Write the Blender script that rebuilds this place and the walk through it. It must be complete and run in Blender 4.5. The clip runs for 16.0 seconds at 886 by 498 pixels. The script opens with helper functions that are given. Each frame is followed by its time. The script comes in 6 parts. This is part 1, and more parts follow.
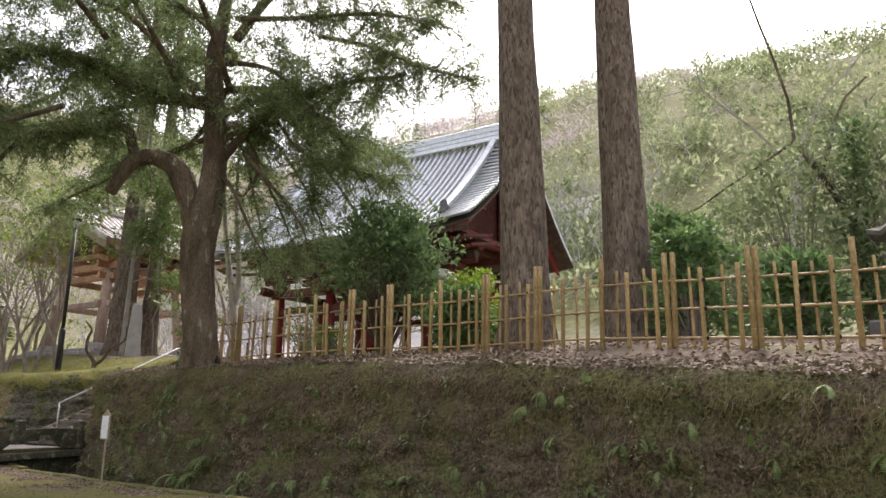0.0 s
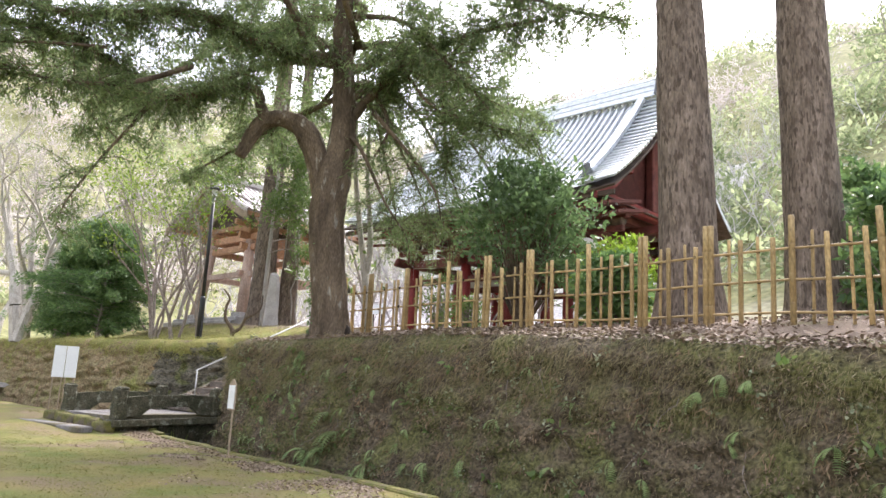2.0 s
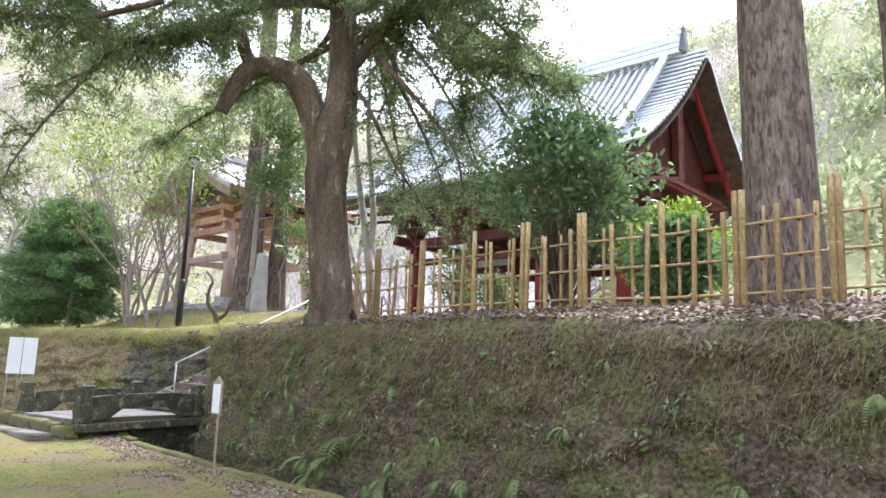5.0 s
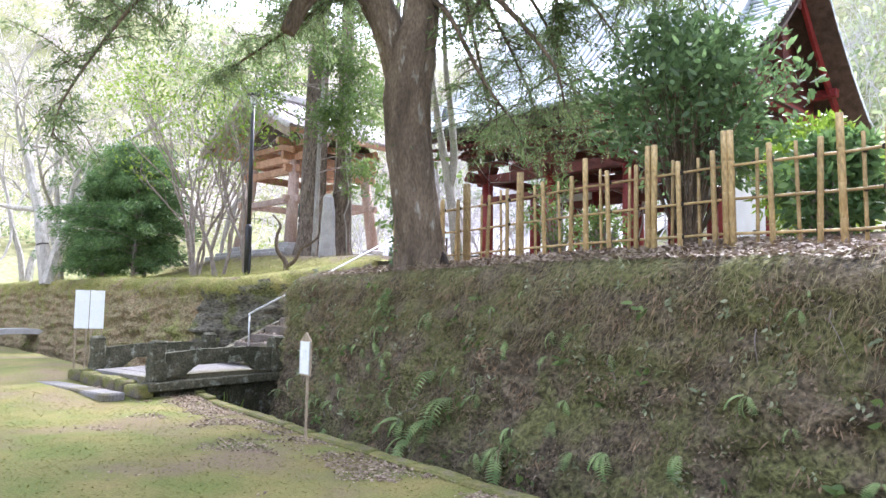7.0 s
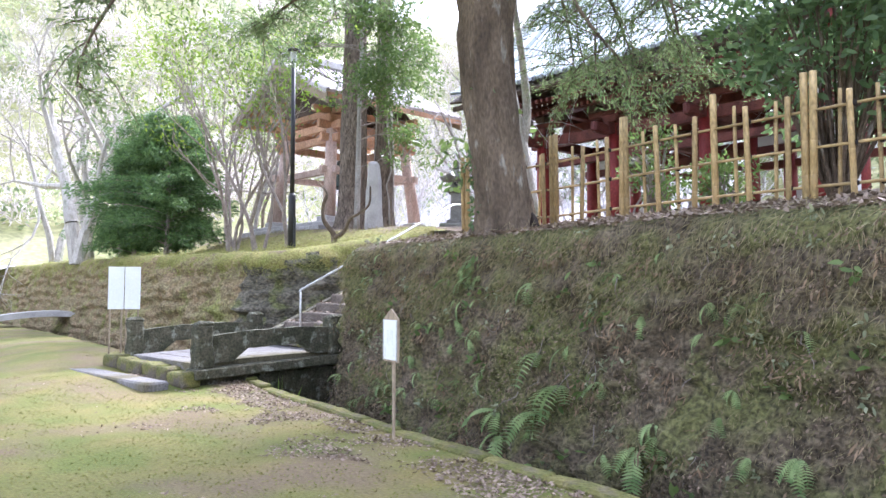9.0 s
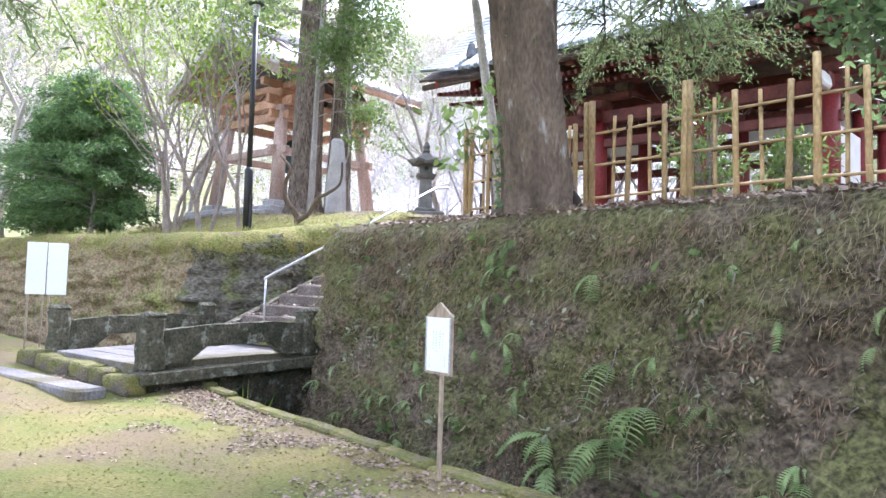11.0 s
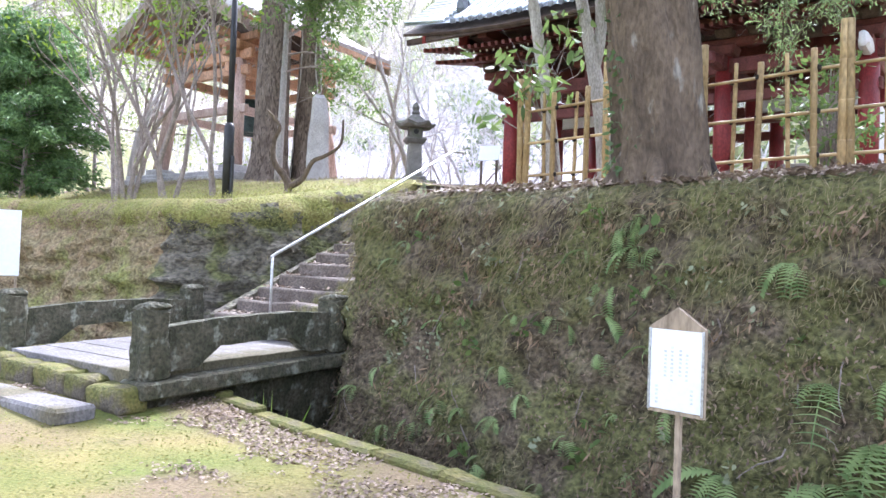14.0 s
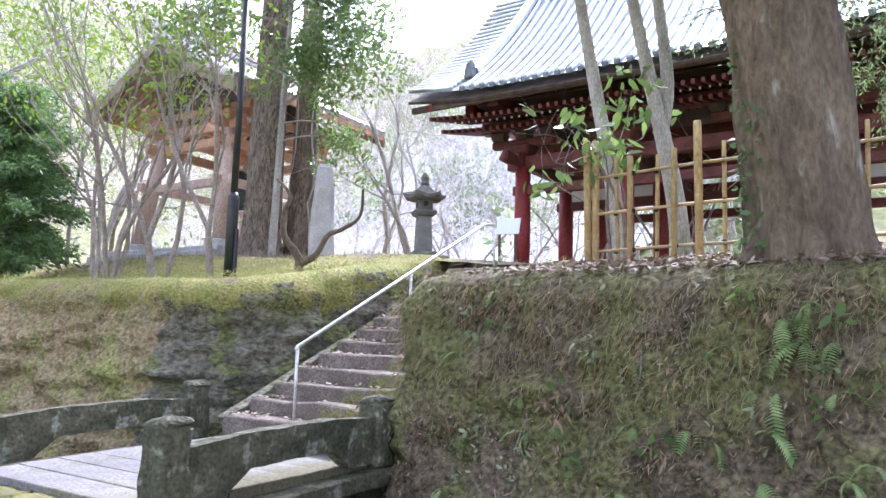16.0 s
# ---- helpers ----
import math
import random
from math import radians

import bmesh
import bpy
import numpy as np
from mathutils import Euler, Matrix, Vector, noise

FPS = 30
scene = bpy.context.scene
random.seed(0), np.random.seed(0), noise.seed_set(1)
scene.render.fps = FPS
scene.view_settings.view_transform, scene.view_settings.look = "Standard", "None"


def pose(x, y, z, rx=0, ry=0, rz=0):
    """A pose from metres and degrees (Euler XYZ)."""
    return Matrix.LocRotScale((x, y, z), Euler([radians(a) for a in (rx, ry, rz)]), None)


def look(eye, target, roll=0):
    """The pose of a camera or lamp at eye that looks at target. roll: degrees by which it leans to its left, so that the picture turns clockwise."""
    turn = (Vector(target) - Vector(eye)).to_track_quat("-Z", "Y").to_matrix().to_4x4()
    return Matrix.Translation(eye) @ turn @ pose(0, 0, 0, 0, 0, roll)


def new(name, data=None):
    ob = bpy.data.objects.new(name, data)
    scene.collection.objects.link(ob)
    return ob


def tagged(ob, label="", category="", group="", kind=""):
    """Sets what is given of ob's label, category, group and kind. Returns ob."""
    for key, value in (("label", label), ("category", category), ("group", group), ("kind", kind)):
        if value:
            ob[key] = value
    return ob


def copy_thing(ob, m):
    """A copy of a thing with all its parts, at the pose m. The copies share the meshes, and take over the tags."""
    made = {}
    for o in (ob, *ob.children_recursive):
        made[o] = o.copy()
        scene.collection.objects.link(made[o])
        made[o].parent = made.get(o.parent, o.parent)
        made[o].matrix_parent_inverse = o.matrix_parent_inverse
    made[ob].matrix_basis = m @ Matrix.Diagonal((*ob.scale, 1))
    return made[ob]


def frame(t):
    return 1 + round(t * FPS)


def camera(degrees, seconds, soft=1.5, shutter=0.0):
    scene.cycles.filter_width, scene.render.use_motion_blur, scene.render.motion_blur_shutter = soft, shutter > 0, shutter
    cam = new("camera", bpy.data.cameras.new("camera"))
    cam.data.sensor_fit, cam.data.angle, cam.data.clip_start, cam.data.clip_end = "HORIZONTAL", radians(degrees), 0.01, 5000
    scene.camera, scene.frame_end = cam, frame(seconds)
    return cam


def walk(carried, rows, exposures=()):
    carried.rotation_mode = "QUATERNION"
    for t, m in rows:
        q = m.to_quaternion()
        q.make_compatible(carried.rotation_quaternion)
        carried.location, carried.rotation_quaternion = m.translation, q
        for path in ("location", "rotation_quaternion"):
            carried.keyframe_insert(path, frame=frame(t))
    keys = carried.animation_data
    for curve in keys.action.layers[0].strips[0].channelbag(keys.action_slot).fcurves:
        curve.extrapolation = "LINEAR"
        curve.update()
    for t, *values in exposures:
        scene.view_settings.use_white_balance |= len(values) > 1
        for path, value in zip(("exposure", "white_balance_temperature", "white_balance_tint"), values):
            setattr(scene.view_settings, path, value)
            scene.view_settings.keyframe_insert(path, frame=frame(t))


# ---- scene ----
cam = camera(60.6, 16.0)
PATH = [
    (0, (1.057, 0.922, 1.228), (0.86, 2.86, 1.679), 0.8),
    (0.5, (0.984, 1.263, 1.234), (0.746, 3.212, 1.617), 0.6),
    (1, (0.936, 1.728, 1.254), (0.602, 3.669, 1.6), 0.7),
    (1.5, (0.855, 2.153, 1.277), (0.387, 4.065, 1.634), 2.1),
    (2, (0.69, 2.589, 1.313), (0.142, 4.475, 1.692), 2.9),
    (2.5, (0.457, 2.97, 1.293), (-0.119, 4.843, 1.696), 3.1),
    (3, (0.217, 3.356, 1.3), (-0.337, 5.237, 1.694), 2.5),
    (3.5, (-0.063, 3.714, 1.304), (-0.571, 5.615, 1.66), 2.1),
    (3.7, (-0.159, 3.852, 1.306), (-0.656, 5.759, 1.65), 1.9),
    (5.8, (-1.193, 5.61, 1.644), (-1.724, 7.508, 1.98), 2.1),
    (6, (-1.309, 5.718, 1.665), (-1.868, 7.613, 1.976), 1.6),
    (6.5, (-1.686, 6.061, 1.628), (-2.301, 7.951, 1.852), 1.8),
    (7, (-2.053, 6.413, 1.662), (-2.692, 8.3, 1.841), 0.9),
    (7.5, (-2.411, 6.774, 1.674), (-3.083, 8.651, 1.833), 0.2),
    (8, (-2.866, 7.136, 1.629), (-3.562, 9.004, 1.796), 0.8),
    (8.5, (-3.254, 7.48, 1.642), (-3.954, 9.349, 1.78), 0.3),
    (9, (-3.62, 7.937, 1.594), (-4.319, 9.807, 1.712), 0.0),
    (9.2, (-3.801, 8.067, 1.612), (-4.475, 9.946, 1.724), 0.6),
    (11.3, (-5.696, 9.796, 1.502), (-6.174, 11.735, 1.617), 1.8),
    (11.5, (-5.814, 9.868, 1.507), (-6.27, 11.812, 1.62), 1.9),
    (12, (-6.21, 10.154, 1.508), (-6.663, 12.1, 1.59), 1.7),
    (12.5, (-6.632, 10.379, 1.513), (-7.064, 12.331, 1.558), 1.9),
    (13, (-6.974, 10.646, 1.538), (-7.302, 12.619, 1.547), 1.3),
    (13.5, (-7.294, 11.0, 1.601), (-7.633, 12.971, 1.604), 1.2),
    (14, (-7.696, 11.311, 1.604), (-8.018, 13.285, 1.651), 2.1),
    (14.5, (-8.021, 11.644, 1.667), (-8.313, 13.62, 1.758), 1.1),
    (15, (-8.328, 12.087, 1.691), (-8.599, 14.064, 1.824), 0.4),
    (15.5, (-8.63, 12.412, 1.728), (-8.875, 14.388, 1.914), 1.3),
    (16, (-8.978, 12.682, 1.774), (-9.224, 14.651, 2.018), 1.7),
]
EXPOSURES = [(0, 1.12, 6700, 18), (0.5, 1.48, 6650, 18), (1.0, 1.74, 6600, 18), (1.5, 1.86, 6450, 18), (2.5, 2.0, 6200, 17), (3.5, 1.98, 6050, 17), (6.5, 2.31, 5700, 18), (9.0, 2.41, 5500, 20), (13.0, 2.58, 5450, 21), (15.5, 2.54, 5450, 20), (16.0, 2.38, 5450, 20)]
walk(cam, [(t, look(eye, target, roll)) for t, eye, target, roll in PATH], EXPOSURES)

# ---- light ----
world = bpy.data.worlds.new("overcast_sky")
scene.world = world
world.use_nodes = True
wn = world.node_tree
sky = wn.nodes.new("ShaderNodeTexSky")
sky.sky_type = 'NISHITA'
sky.sun_disc = False
SUN_EL, SUN_AZ = 50.0, 12.0          # elevation, compass direction the light comes from (degrees from +y towards +x)
sky.sun_elevation, sky.sun_rotation = radians(SUN_EL), radians(SUN_AZ)
sky.dust_density, sky.air_density, sky.ozone_density = 3.0, 1.2, 1.0
wn.nodes["Background"].inputs["Strength"].default_value = 0.15
cloud = wn.nodes.new("ShaderNodeHueSaturation")        # thin bright cloud takes most of the blue
cloud.inputs["Saturation"].default_value = 0.3
wn.links.new(sky.outputs[0], cloud.inputs["Color"])
wn.links.new(cloud.outputs[0], wn.nodes["Background"].inputs["Color"])
sun = new("sun", bpy.data.lights.new("sun", 'SUN'))
sun.data.energy, sun.data.angle, sun.data.color = 1.6, radians(10), (1.0, 0.96, 0.9)
sdir = Vector((math.sin(radians(SUN_AZ)) * math.cos(radians(SUN_EL)), math.cos(radians(SUN_AZ)) * math.cos(radians(SUN_EL)), math.sin(radians(SUN_EL))))
sun.matrix_world = look(sdir * 60, (0, 0, 0))

# ---- materials ----


def material(name, a, b, rough=0.85, scale=4.0, fine=40.0, bump=0.3, stretch=(1, 1, 1), metal=0.0, c=None, cscale=1.2, cedge=(0.5, 0.62), spec=0.4, vary=0.15, grain=(0.62, 1.25), depth=0.03):
    """Two-scale noise between colours a and b, a third patchy colour c, fine relief, and a difference from piece to piece."""
    m = bpy.data.materials.new(name)
    m.use_nodes = True
    t, n, l = m.node_tree, m.node_tree.nodes, m.node_tree.links
    p = n["Principled BSDF"]
    tc = n.new("ShaderNodeTexCoord")
    mp = n.new("ShaderNodeMapping")
    mp.inputs["Scale"].default_value = stretch
    l.new(tc.outputs["Object"], mp.inputs["Vector"])

    def nz(s, d=4.0):
        q = n.new("ShaderNodeTexNoise")
        q.inputs["Scale"].default_value, q.inputs["Detail"].default_value = s, d
        l.new(mp.outputs[0], q.inputs["Vector"])
        return q.outputs["Fac"]

    def ramp(f, lo, hi):
        r = n.new("ShaderNodeMapRange")
        r.inputs["From Min"].default_value, r.inputs["From Max"].default_value = lo, hi
        l.new(f, r.inputs["Value"])
        return r.outputs[0]

    def mix(f, x, y):
        q = n.new("ShaderNodeMix")
        q.data_type = 'RGBA'
        l.new(f, q.inputs["Factor"])
        for s, v in ((q.inputs["A"], x), (q.inputs["B"], y)):
            if isinstance(v, tuple):
                s.default_value = (*v, 1)
            else:
                l.new(v, s)
        return q.outputs["Result"]

    big, small = nz(scale), nz(fine, 6.0)
    col = mix(ramp(big, 0.35, 0.65), a, b)
    dark = n.new("ShaderNodeMix")
    dark.data_type, dark.blend_type = 'RGBA', 'MULTIPLY'
    dark.inputs["Factor"].default_value = 1.0
    grey = n.new("ShaderNodeMapRange")
    grey.inputs["From Min"].default_value, grey.inputs["From Max"].default_value, grey.inputs["To Min"].default_value, grey.inputs["To Max"].default_value = 0.3, 0.7, *grain
    l.new(small, grey.inputs["Value"])
    if c:
        col = mix(ramp(nz(cscale, 5.0), *cedge), col, c)
    l.new(col, dark.inputs["A"])
    l.new(grey.outputs[0], dark.inputs["B"])
    out = dark.outputs["Result"]
    if vary:
        oi, hs = n.new("ShaderNodeObjectInfo"), n.new("ShaderNodeHueSaturation")
        v = n.new("ShaderNodeMapRange")
        v.inputs["To Min"].default_value, v.inputs["To Max"].default_value = 1 - vary, 1 + vary
        l.new(oi.outputs["Random"], v.inputs["Value"])
        l.new(v.outputs[0], hs.inputs["Value"])
        l.new(out, hs.inputs["Color"])
        out = hs.outputs[0]
    l.new(out, p.inputs["Base Color"])
    p.inputs["Roughness"].default_value, p.inputs["Metallic"].default_value = rough, metal
    p.inputs["Specular IOR Level"].default_value = spec
    if bump:
        bm_, ad = n.new("ShaderNodeBump"), n.new("ShaderNodeMath")
        ad.operation = 'ADD'
        l.new(big, ad.inputs[0])
        l.new(small, ad.inputs[1])
        bm_.inputs["Strength"].default_value, bm_.inputs["Distance"].default_value = bump, depth
        l.new(ad.outputs[0], bm_.inputs["Height"])
        l.new(bm_.outputs[0], p.inputs["Normal"])
    return m


def leaf_material(name, a, b, rough=0.5, through_light=0.35):
    """Leaves: colour from leaf to leaf between a and b, with light passing through."""
    m = bpy.data.materials.new(name)
    m.use_nodes = True
    n, l = m.node_tree.nodes, m.node_tree.links
    p = n["Principled BSDF"]
    g, q = n.new("ShaderNodeNewGeometry"), n.new("ShaderNodeMix")
    q.data_type = 'RGBA'
    q.inputs["A"].default_value, q.inputs["B"].default_value = (*a, 1), (*b, 1)
    l.new(g.outputs["Random Per Island"], q.inputs["Factor"])
    l.new(q.outputs["Result"], p.inputs["Base Color"])
    p.inputs["Roughness"].default_value = rough
    tr, mx = n.new("ShaderNodeBsdfTranslucent"), n.new("ShaderNodeMixShader")
    l.new(q.outputs["Result"], tr.inputs["Color"])
    mx.inputs["Fac"].default_value = through_light
    l.new(p.outputs[0], mx.inputs[1])
    l.new(tr.outputs[0], mx.inputs[2])
    l.new(mx.outputs[0], n["Material Output"].inputs["Surface"])
    return m


LIPTOP = material("mossy_lip", (0.2, 0.21, 0.05), (0.27, 0.235, 0.08), 0.95, 2.2, 22, 1.0, c=(0.2, 0.15, 0.09), cscale=1.6, cedge=(0.58, 0.68), vary=0, grain=(0.5, 1.35), depth=0.06)
KERBMOSS = material("mossy_kerb", (0.115, 0.12, 0.032), (0.195, 0.17, 0.055), 0.95, 4, 30, 0.9, c=(0.13, 0.11, 0.08), cscale=2.2, cedge=(0.5, 0.6))
MOSS = material("moss_lawn", (0.126, 0.148, 0.029), (0.216, 0.18, 0.06), 0.95, 0.9, 34, 1.0, c=(0.18, 0.135, 0.075), cscale=0.6, cedge=(0.48, 0.64), vary=0, grain=(0.72, 1.2), depth=0.02)
SOIL = material("bank_soil", (0.092, 0.07, 0.043), (0.175, 0.138, 0.088), 0.95, 3.2, 19, 1.0, c=(0.138, 0.136, 0.05), cscale=1.4, cedge=(0.43, 0.57), vary=0, grain=(0.26, 1.6), depth=0.08)
PLATEAU = material("leafy_ground", (0.15, 0.11, 0.075), (0.22, 0.165, 0.12), 0.95, 1.5, 30, 0.7, c=(0.16, 0.17, 0.05), cscale=0.5, cedge=(0.55, 0.68), vary=0)
MOSSBANK = material("mossy_bank", (0.26, 0.22, 0.115), (0.3, 0.215, 0.122), 0.95, 2.4, 16, 1.0, c=(0.26, 0.26, 0.085), cscale=1.1, cedge=(0.52, 0.66), vary=0, grain=(0.42, 1.45), depth=0.09)
ROCK = material("dark_bank_rock", (0.115, 0.105, 0.075), (0.2, 0.178, 0.135), 0.92, 2.6, 12, 1.0, stretch=(1, 1, 1.6), c=(0.14, 0.145, 0.055), cscale=1.6, cedge=(0.5, 0.6), vary=0, grain=(0.3, 1.5), depth=0.08)
OLDSTONE = material("weathered_stone", (0.05, 0.052, 0.028), (0.115, 0.105, 0.07), 0.92, 4, 26, 1.0, c=(0.24, 0.245, 0.19), cscale=6, cedge=(0.58, 0.68), vary=0.15, grain=(0.5, 1.35))
STEPSTONE = material("step_stone", (0.125, 0.098, 0.078), (0.20, 0.168, 0.14), 0.9, 2.5, 30, 0.8, c=(0.18, 0.17, 0.055), cscale=1.5, cedge=(0.54, 0.64), grain=(0.55, 1.3))
DECKSTONE = material("worn_grey_slab", (0.15, 0.14, 0.135), (0.225, 0.212, 0.205), 0.85, 2, 30, 0.5, c=(0.12, 0.105, 0.06), cscale=1.3, cedge=(0.48, 0.64), vary=0.08, grain=(0.6, 1.25))
# slope and brush albedo raised near white for the glare behind the buildings
GLARESLOPE = material("glare_white_slope", (0.6, 0.57, 0.57), (0.76, 0.74, 0.74), 0.95, 0.3, 6, 0.8, c=(0.45, 0.4, 0.38), cscale=0.25, cedge=(0.58, 0.7), vary=0)
BRUSH = material("glare_pale_brush", (0.52, 0.49, 0.49), (0.72, 0.7, 0.7), 0.9, 4, 30, 0.2)
PALESTONE = material("pale_stone", (0.42, 0.40, 0.38), (0.55, 0.53, 0.51), 0.8, 3, 50, 0.3, c=(0.25, 0.23, 0.2), cscale=1.5, cedge=(0.6, 0.72))
GRANITE = material("lantern_stone", (0.15, 0.142, 0.125), (0.235, 0.222, 0.2), 0.9, 4, 70, 0.4, c=(0.14, 0.15, 0.1), cscale=3, cedge=(0.55, 0.7))
BARK = material("cedar_bark", (0.14, 0.108, 0.082), (0.27, 0.215, 0.17), 0.95, 4.5, 15, 1.0, stretch=(1.7, 1.7, 0.5), c=(0.1, 0.075, 0.056), cscale=9, cedge=(0.52, 0.6), vary=0.08, grain=(0.6, 1.3), depth=0.05)
DARKBARK = material("old_tree_bark", (0.078, 0.057, 0.038), (0.195, 0.147, 0.1), 0.95, 2.2, 26, 1.0, stretch=(1.1, 1.1, 0.42), c=(0.3, 0.275, 0.225), cscale=4.5, cedge=(0.62, 0.68), vary=0.05, grain=(0.62, 1.28), depth=0.05)
PALEBARK = material("pale_bark", (0.36, 0.33, 0.29), (0.5, 0.47, 0.43), 0.9, 5, 40, 0.5, stretch=(1.5, 1.5, 0.5), c=(0.26, 0.27, 0.2), cscale=2, cedge=(0.6, 0.7))
TWIG = material("grey_twig", (0.22, 0.18, 0.155), (0.33, 0.28, 0.25), 0.9, 5, 30, 0.2)
BAMBOO = material("bamboo", (0.37, 0.255, 0.11), (0.50, 0.37, 0.185), 0.5, 6, 30, 0.15, stretch=(1, 1, 0.4), vary=0.22)
ROPE = material("black_palm_rope", (0.02, 0.018, 0.015), (0.045, 0.035, 0.03), 0.95, 60, 200, 0.4)
TILE = material("grey_roof_tile", (0.64, 0.68, 0.71), (0.78, 0.81, 0.83), 0.34, 6, 40, 0.1, metal=0.65, spec=0.6, vary=0.1, grain=(0.85, 1.1))
TILEDARK = material("dark_eave_tile", (0.13, 0.14, 0.15), (0.22, 0.23, 0.24), 0.45, 6, 40, 0.2, vary=0.12)
RED = material("red_lacquered_wood", (0.20, 0.022, 0.022), (0.28, 0.04, 0.036), 0.55, 3, 35, 0.15, stretch=(1, 1, 0.4), c=(0.13, 0.03, 0.028), cscale=1.5, cedge=(0.58, 0.7), vary=0.1)
DARKRED = material("dark_red_timber", (0.11, 0.032, 0.028), (0.19, 0.058, 0.046), 0.65, 3, 35, 0.2, vary=0.15)
DARKWOOD = material("dark_timber", (0.075, 0.052, 0.04), (0.14, 0.1, 0.078), 0.75, 4, 40, 0.3, vary=0.15)
WHITE = material("white_plaster", (0.72, 0.71, 0.68), (0.8, 0.79, 0.77), 0.8, 2, 30, 0.1, grain=(0.9, 1.04))
NOTICE = material("white_notice_sheet", (0.74, 0.76, 0.77), (0.8, 0.82, 0.83), 0.35, 2, 30, 0.0, grain=(0.95, 1.03), vary=0.03)
INK = material("faded_grey_ink", (0.66, 0.68, 0.7), (0.72, 0.74, 0.75), 0.6, 9, 50, 0.0)
ORANGE = material("new_cypress_wood", (0.46, 0.25, 0.14), (0.6, 0.36, 0.22), 0.6, 3, 30, 0.2, stretch=(1, 1, 0.35), vary=0.15)
# cypress tone shifted to pale pink for the light falling on the posts
PINKWOOD = material("pink_lit_cypress", (0.5, 0.35, 0.28), (0.64, 0.49, 0.41), 0.7, 3, 30, 0.25, stretch=(1.5, 1.5, 0.3), vary=0.1)
ROOFBROWN = material("weathered_metal_roof", (0.42, 0.38, 0.37), (0.56, 0.53, 0.52), 0.38, 2, 30, 0.2, metal=0.5, vary=0.12)
SIGNWOOD = material("sign_wood", (0.26, 0.20, 0.135), (0.36, 0.285, 0.2), 0.75, 4, 40, 0.2, stretch=(1, 1, 0.3))
STEEL = material("galvanised_steel", (0.55, 0.55, 0.54), (0.66, 0.66, 0.65), 0.35, 8, 60, 0.05, metal=0.6)
HOLLOW = material("near_black_hollow", (0.02, 0.015, 0.012), (0.05, 0.036, 0.028), 0.95, 8, 40, 0.6)
BLACK = material("black_painted_metal", (0.015, 0.015, 0.017), (0.03, 0.03, 0.032), 0.45, 6, 50, 0.1)
BRONZE = material("green_bronze", (0.035, 0.055, 0.045), (0.07, 0.095, 0.08), 0.5, 5, 50, 0.2, metal=0.5)
# undergrowth colours raised to offset the shade of the backlit hillside
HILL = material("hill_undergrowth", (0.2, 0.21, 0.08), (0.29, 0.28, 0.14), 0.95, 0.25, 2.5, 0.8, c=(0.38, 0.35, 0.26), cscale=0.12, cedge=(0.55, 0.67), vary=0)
GLASS = material("milky_lamp_glass", (0.7, 0.72, 0.72), (0.78, 0.8, 0.8), 0.25, 2, 20, 0.0)
NEEDLE = leaf_material("dark_conifer_needles", (0.1, 0.15, 0.055), (0.25, 0.32, 0.135), 0.5, 0.6)
GLOSSY = leaf_material("glossy_dark_leaves", (0.075, 0.13, 0.05), (0.18, 0.27, 0.11), 0.35, 0.55)
BRIGHT = leaf_material("fresh_green_leaves", (0.16, 0.26, 0.03), (0.3, 0.42, 0.05), 0.45, 0.45)
MIDLEAF = leaf_material("mid_green_leaves", (0.09, 0.15, 0.04), (0.2, 0.28, 0.08), 0.45, 0.5)
SHRUBLEAF = leaf_material("shrub_leaves", (0.07, 0.135, 0.05), (0.19, 0.3, 0.1), 0.5, 0.5)
# canopy greens lightened, with more blue, for the haze over the hill
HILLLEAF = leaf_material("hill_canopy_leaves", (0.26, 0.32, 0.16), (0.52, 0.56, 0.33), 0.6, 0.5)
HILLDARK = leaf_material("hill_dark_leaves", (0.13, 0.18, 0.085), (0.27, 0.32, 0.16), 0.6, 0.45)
# twig colours paled for the glare on the far hillside
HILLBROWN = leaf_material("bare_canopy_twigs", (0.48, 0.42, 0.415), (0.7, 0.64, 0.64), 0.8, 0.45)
FERN = leaf_material("fern_fronds", (0.16, 0.25, 0.085), (0.38, 0.48, 0.2), 0.5, 0.35)
GRASS = leaf_material("bank_grass", (0.15, 0.133, 0.055), (0.335, 0.28, 0.145), 0.6, 0.3)
LITTER = leaf_material("fallen_leaves", (0.11, 0.075, 0.05), (0.37, 0.285, 0.215), 0.7, 0.1)

# ---- plan axes: u runs along the bank, n into it; the bridge, steps and gate stand on s (ahead) and t (to its left) ----
BRIDGE = Vector((-11.8, 18.4, 0))


def un(u, n, z=0.0):
    return Vector((-0.8 * u + 0.6 * n, 0.6 * u + 0.8 * n, z))


def st(s, t, z=0.0):
    return BRIDGE + Vector((0.45 * s - 0.893 * t, 0.893 * s + 0.45 * t, z))


ST_YAW = math.degrees(math.atan2(0.45, -0.893)) - 180   # turns local x to -t and local y to s
UN_YAW = math.degrees(math.atan2(0.6, -0.8)) - 180       # turns local x to -u and local y to n


def u_n(x, y):
    return -0.8 * x + 0.6 * y, 0.6 * x + 0.8 * y


def s_t(x, y):
    x, y = x - BRIDGE.x, y - BRIDGE.y
    return 0.45 * x + 0.893 * y, -0.893 * x + 0.45 * y


def clamp(v, lo=0.0, hi=1.0):
    return max(lo, min(hi, v))


def smooth(v, lo, hi):
    v = clamp((v - lo) / (hi - lo))
    return v * v * (3 - 2 * v)


